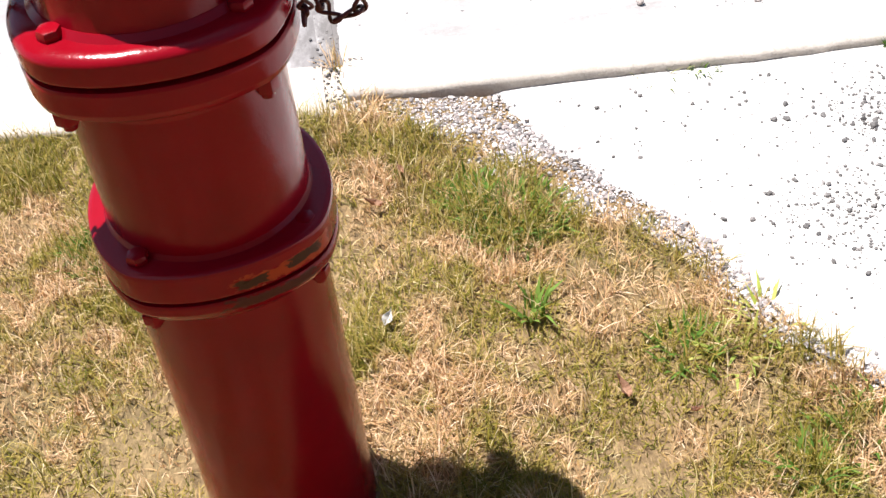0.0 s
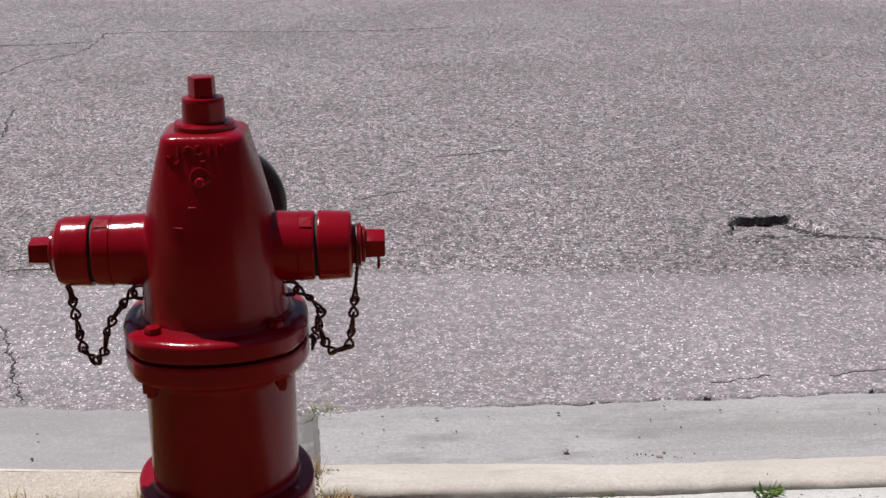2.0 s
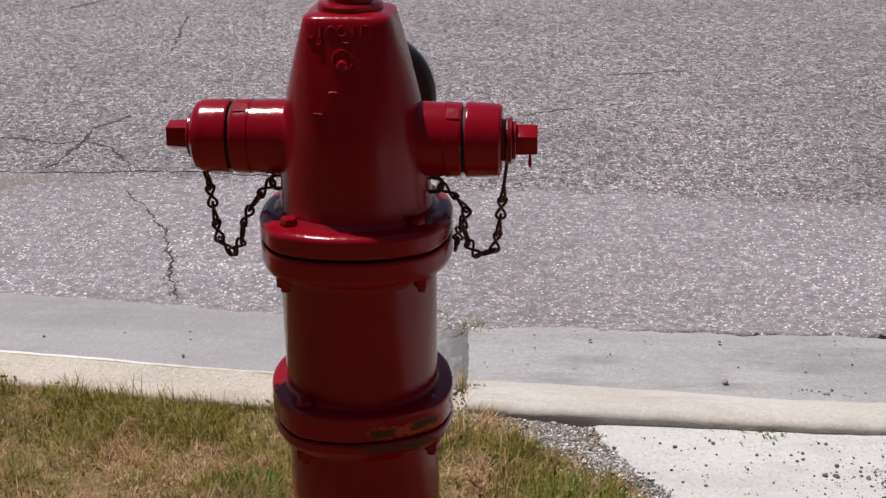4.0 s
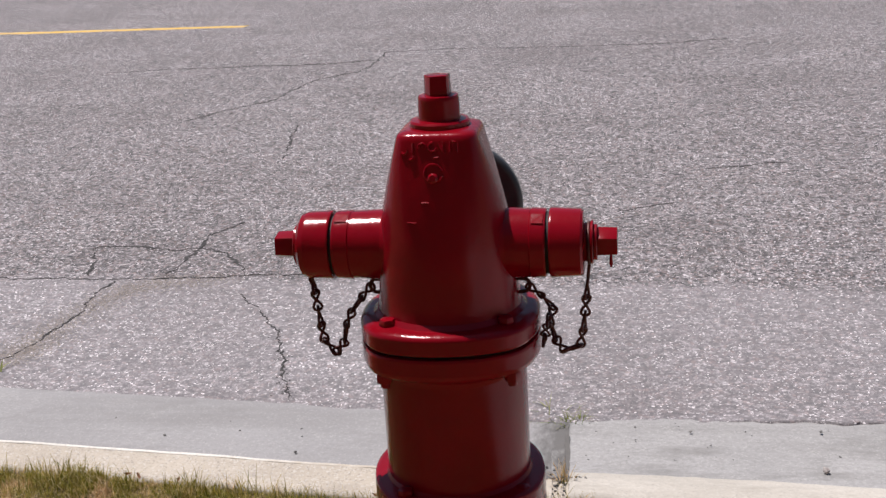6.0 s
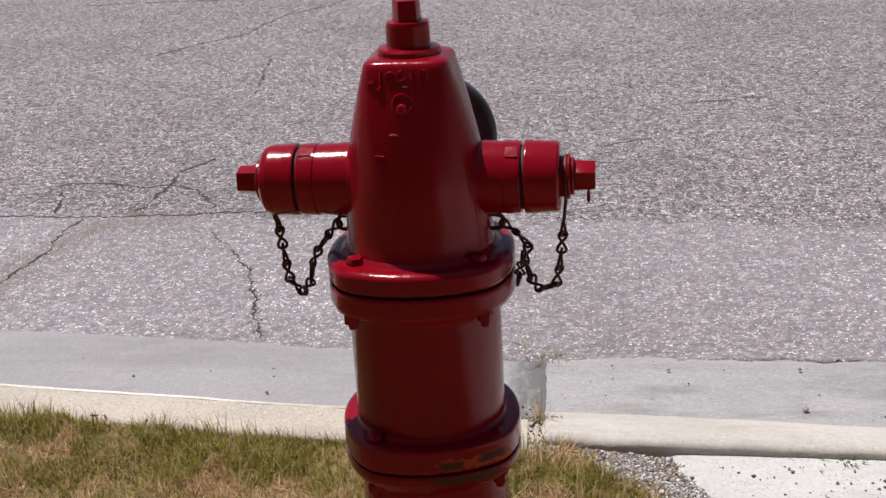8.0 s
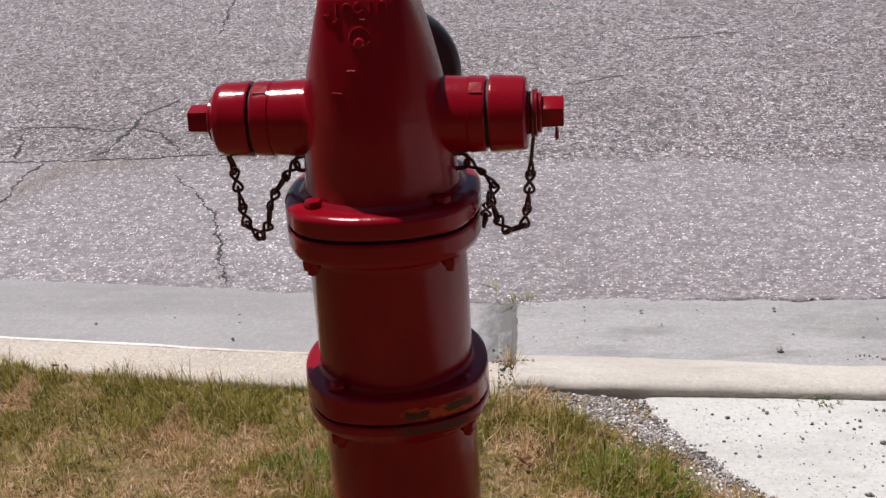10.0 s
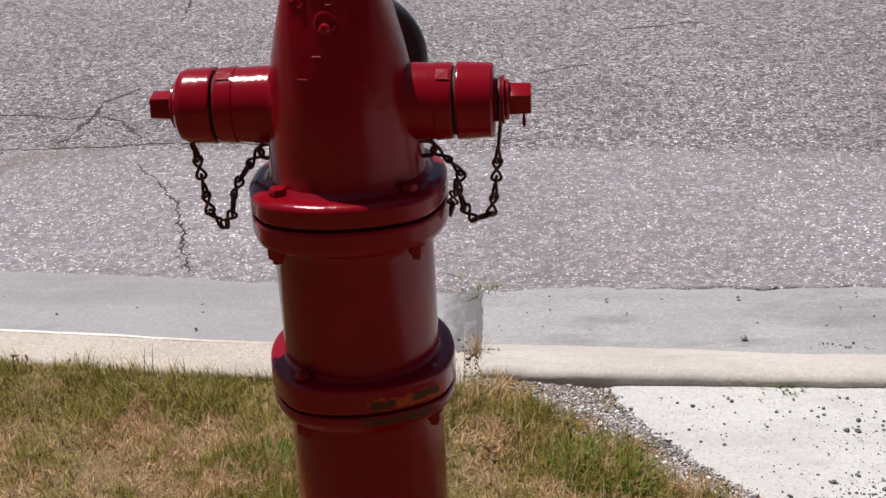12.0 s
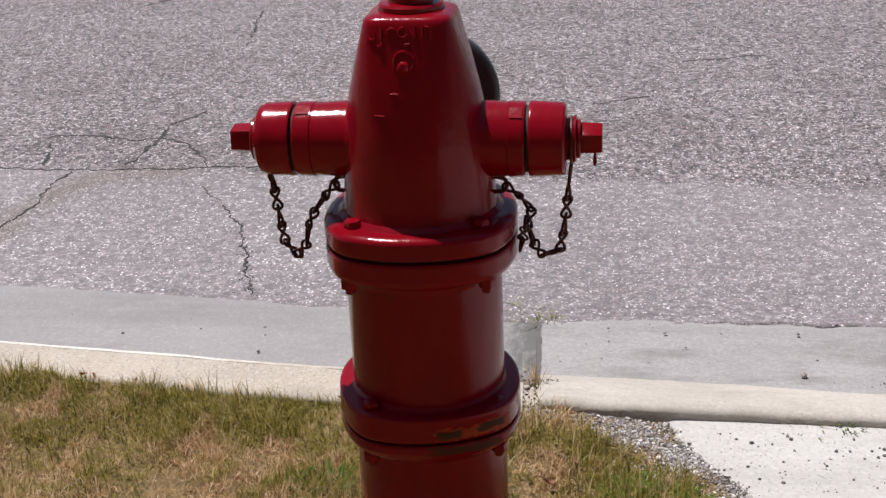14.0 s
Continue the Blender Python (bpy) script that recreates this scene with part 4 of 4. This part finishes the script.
tuft("weed", "green weed growing in the kerb seam", 1.05, 0.800, 170, 0.03, 0.03, 0.006, GREEN, 14, 0.85, -0.016)
tuft("weed", "dry straw-coloured tuft in the kerb joint", 0.075, 0.925, 46, 0.014, 0.06, 0.0022, GRASS, 15, 0.7, -0.012)
tuft("weed", "dry straw-coloured tuft at the kerb corner", 0.115, 0.785, 130, 0.035, 0.038, 0.0022, GRASS, 16, 0.8, -0.01)
tuft("weed", "sparse weed in the end of the gutter joint", 0.07, 1.375, 110, 0.030, 0.05, 0.0025, SPRIG, 17, 0.9, -0.088)
tuft("weed", "thin pale weed lying on the asphalt edge", 0.03, 1.43, 22, 0.04, 0.09, 0.003, SPRIG, 18, 1.2, -0.086)
tuft("grass_tuft", "tall thin dry grass tuft against the kerb", -0.24, 0.80, 300, 0.06, 0.07, 0.002, GRASS, 19, 0.35, None, "grass tuft")


# ---- gravel and stones ----
def stone_verts(rnd, size):
    bm = bmesh.new()
    bmesh.ops.create_icosphere(bm, subdivisions=1, radius=size)
    flat = rnd.uniform(0.5, 0.85)
    for v in bm.verts:
        v.co *= rnd.uniform(0.75, 1.25)
        v.co.z *= flat
    m = Euler((rnd.uniform(-0.3, 0.3), rnd.uniform(-0.3, 0.3), rnd.uniform(0, 6.3))).to_matrix()
    s = (rnd.uniform(0.8, 1.5), 1)
    out = [m @ Vector((v.co.x * s[0], v.co.y, v.co.z)) for v in bm.verts]
    faces = [tuple(v.index for v in f.verts) for f in bm.faces]
    bm.free()
    return out, faces


RND = random.Random(21)
SHAPES = [stone_verts(RND, 1.0) for _ in range(24)]


def scatter(name, spots, material):
    verts, faces = [], []
    for x, y, z, size in spots:
        vs, fs = SHAPES[RND.randrange(24)]
        a = RND.uniform(0, 6.3)
        c, s = math.cos(a) * size, math.sin(a) * size
        base = len(verts)
        verts += [(x + v.x * c - v.y * s, y + v.x * s + v.y * c, z + v.z * size + size * 0.45) for v in vs]
        faces += [tuple(i + base for i in f) for f in fs]
    return put(name, mesh_of(name, verts, faces, material))


def gravel_spots():
    out = []
    while len(out) < 19000:
        y = RND.uniform(-0.25, 0.81)
        a, b = float(lawn_edge(y)) - 0.022, float(slab_edge(y)) + 0.004 + abs(RND.gauss(0, 0.012))
        if y > 0.70:
            b = 0.365 + abs(RND.gauss(0, 0.02))
        x = RND.uniform(a, max(b, a + 0.02)) + RND.gauss(0, 0.007)
        if y > 0.805 - 0.012 * x or (y < 0.40 and RND.random() < 0.35) or RND.random() > 0.62 + 0.5 * math.sin(23 * x + 5) * math.sin(31 * y):
            continue
        g = float(ground_height(np.array(x), np.array(y)))
        z = max(g, float(slab_height(y)) - 0.004 if x > float(slab_edge(y)) - 0.016 else -1)
        out.append((x, y, z, min(0.0055, RND.lognormvariate(-6.72, 0.5))))
    return out


tagged(scatter("gravel", gravel_spots(), GRAVEL), "loose grey and pinkish gravel between lawn and driveway", "gravel", kind="stuff")


def pebble_spots():
    out = []
    while len(out) < 3000:
        k = RND.random()
        if k < 0.30:
            x, y = RND.gauss(1.0, 0.08), RND.gauss(0.60, 0.05)
        elif k < 0.5:
            x, y = RND.gauss(0.86, 0.07), RND.gauss(0.37, 0.06)
        else:
            x, y = RND.uniform(0.35, 1.9), RND.uniform(-0.2, 0.765)
        if x < float(slab_edge(y)) + 0.01 or y > 0.80:
            continue
        out.append((x, y, float(slab_height(y)), min(0.0046, RND.lognormvariate(-6.6, 0.48))))
    return out


tagged(scatter("pebbles", pebble_spots(), STONE), "small dark pebbles scattered over the driveway slab", "pebbles", kind="stuff")
GRIT = [(x, 1.02 + RND.random() * 0.32 - 0.1 * min(x, 0) + (0.12 if x < 0.05 else 0), (-0.09 if x < 0.05 else -0.056), RND.uniform(0.0012, 0.0032)) for x in [RND.uniform(-1.5, 1.5) for _ in range(90)]]
GRIT += [(x, y, -0.058, 0.0042) for x, y in ((0.361, 1.295), (0.422, 1.068), (0.872, 1.093), (0.592, 1.045), (0.70, 1.168), (0.673, 1.305), (0.207, 1.126), (0.40, 1.012))]
GRIT += [(x, y, -0.088, 0.0045) for x, y in ((-1.186, 1.387), (-1.038, 1.387), (-1.007, 1.288), (-0.646, 1.335), (-0.633, 1.293), (-0.627, 1.206), (-0.81, 1.322), (-0.853, 1.372))]
# crumbs washed into the joint and lying along the foot of the low kerb
GRIT += [(RND.gauss(0.07, 0.022), RND.uniform(0.97, 1.39), -0.087, RND.uniform(0.001, 0.0038)) for _ in range(260)]
GRIT += [(RND.gauss(0.085, 0.028), RND.uniform(0.80, 0.945), -0.004, RND.uniform(0.001, 0.0036)) for _ in range(190)]
GRIT += [(RND.gauss(0.87, 0.07), RND.gauss(1.02, 0.02), -0.047, RND.uniform(0.001, 0.003)) for _ in range(60)]
tagged(scatter("grit", GRIT, STONE), "sparse dark grit lying in the concrete gutter", "grit", kind="stuff")


def along_line(pts, count, spread, low, high, lift=-0.001):
    """Loose bits strewn along a run of points on the road."""
    out = []
    for _ in range(count):
        i = RND.randrange(len(pts) - 1)
        t = RND.random()
        x = pts[i][0] + (pts[i + 1][0] - pts[i][0]) * t + RND.gauss(0, spread)
        y = pts[i][1] + (pts[i + 1][1] - pts[i][1]) * t + RND.gauss(0, spread)
        size = RND.uniform(low, high)
        out.append((x, y, float(road_height(np.array(x), np.array(y))) - size * 0.45 + lift, size))
    return out


CRUMBS = along_line([(1.838, 3.04), (1.852, 2.94), (1.84, 2.84), (1.87, 2.80), (1.95, 2.76), (2.1, 2.74)], 150, 0.014, 0.002, 0.009)
CRUMBS += along_line([(1.58, 2.76), (1.61, 2.73), (1.69, 2.785), (1.77, 2.81)], 70, 0.014, 0.002, 0.008)
CRUMBS += along_line([(-0.92, 2.02), (-0.848, 1.859), (-0.80, 1.72), (-0.76, 1.60), (-0.74, 1.53)], 120, 0.018, 0.0012, 0.0042)
CRUMBS += along_line([(-1.52, 2.62), (-1.45, 2.78), (-1.40, 2.90)], 40, 0.03, 0.0012, 0.0045)
tagged(scatter("rubble", CRUMBS, TAR), "dark crumbled asphalt bits round the hole and cracks", "rubble", kind="stuff")
SANDY = along_line([(-1.72, 1.80), (-1.703, 1.884), (-1.699, 2.034), (-1.65, 2.281), (-1.60, 2.45), (-1.50, 2.535), (-1.25, 2.55)], 7000, 0.05, 0.0008, 0.0021, 0.0004)
tagged(scatter("sand", SANDY, SAND), "tan sand washed along the crack in the asphalt", "sand", kind="stuff")
for x, y, size in ((0.93, 0.573, 0.013), (0.862, 0.617, 0.008), (0.802, 0.619, 0.008), (0.719, 0.437, 0.006), (0.509, 0.717, 0.007), (0.804, 0.238, 0.007), (0.707, 0.745, 0.005),
                   (0.824, 0.375, 0.008), (0.766, 0.27, 0.006), (1.028, 0.626, 0.011), (0.74, 0.675, 0.006), (0.919, 0.593, 0.009), (0.947, 0.549, 0.008), (0.996, 0.644, 0.009), (0.91, 0.706, 0.006),
                   (0.666, 0.694, 0.006), (0.782, 0.621, 0.009), (0.753, 0.683, 0.006), (0.724, 0.438, 0.009), (0.588, 0.691, 0.004), (0.757, 0.708, 0.006)):
    vs, fs = SHAPES[RND.randrange(24)]
    ob = put("stone", mesh_of("stone", [v * size * 0.62 for v in vs], fs, STONE), m=pose(x, y, float(slab_height(y)) + size * 0.30, 0, 0, RND.uniform(0, 360)))
    tagged(ob, "dark grey stone lying on the concrete driveway", "stone", "stones on the driveway")
for x, y, size in ((0.656, 1.075, 0.008), (0.871, 1.03, 0.007)):
    vs, fs = SHAPES[RND.randrange(24)]
    ob = put("stone", mesh_of("stone", [v * size for v in vs], fs, GRAVEL), m=pose(x, y, -0.047 + size * 0.5))
    tagged(ob, "pale grey stone lying in the gutter", "stone", "stones in the gutter")


# ---- litter ----
def leaf(x, y, size, turn, material, label, name, category):
    bm = bmesh.new()
    rows = []
    for i in range(7):
        t = i / 6
        w = size * 0.27 * math.sin(math.pi * min(1, t * 0.93 + 0.07)) ** 0.8 * (0.8 + 0.35 * math.sin(5 * t + turn))
        rows.append([bm.verts.new((s * w, size * (t - 0.5), size * (0.24 * abs(s) + 0.05 * math.sin(9 * t + 3 * s) + 0.4 * (t - 0.4) ** 2))) for s in (-1, -0.5, 0, 0.5, 1)])
    for p, q in zip(rows, rows[1:]):
        for j in range(4):
            bm.faces.new((p[j], p[j + 1], q[j + 1], q[j]))
    bmesh.ops.solidify(bm, geom=list(bm.faces), thickness=0.0006)
    ob = part(name, bm, material, None, "", pose(x, y, float(ground_height(np.array(x), np.array(y))) + 0.016, 10, 8, turn))
    return tagged(ob, label, category)


leaf(0.434, 0.105, 0.034, 20, LEAF, "curled reddish-brown dead leaf lying on dry grass", "dead_leaf", "leaf")
leaf(0.123, 0.529, 0.028, 70, LEAF, "reddish-brown dead leaf lying on dry grass", "dead_leaf", "leaf")
leaf(0.134, 0.264, 0.026, -25, PAPER, "small white scrap of paper lying on grass", "paper_scrap", "litter")
for x, y, size, turn in ((-0.90, 0.872, 0.022, 40), (-0.93, 0.880, 0.018, 120), (-0.80, 0.862, 0.016, 10), (-0.33, 0.815, 0.016, 75), (0.17, 0.60, 0.02, 30), (0.52, 0.05, 0.02, 110)):
    leaf(x, y, size, turn, LEAF, "small brown dead leaf caught in the grass", "dead_leaf", "leaf")
tuft("weed", "small grey-green sprig lying on the asphalt by the gutter", -1.70, 1.70, 9, 0.02, 0.05, 0.007, SPRIG, 23, 1.2, -0.083)
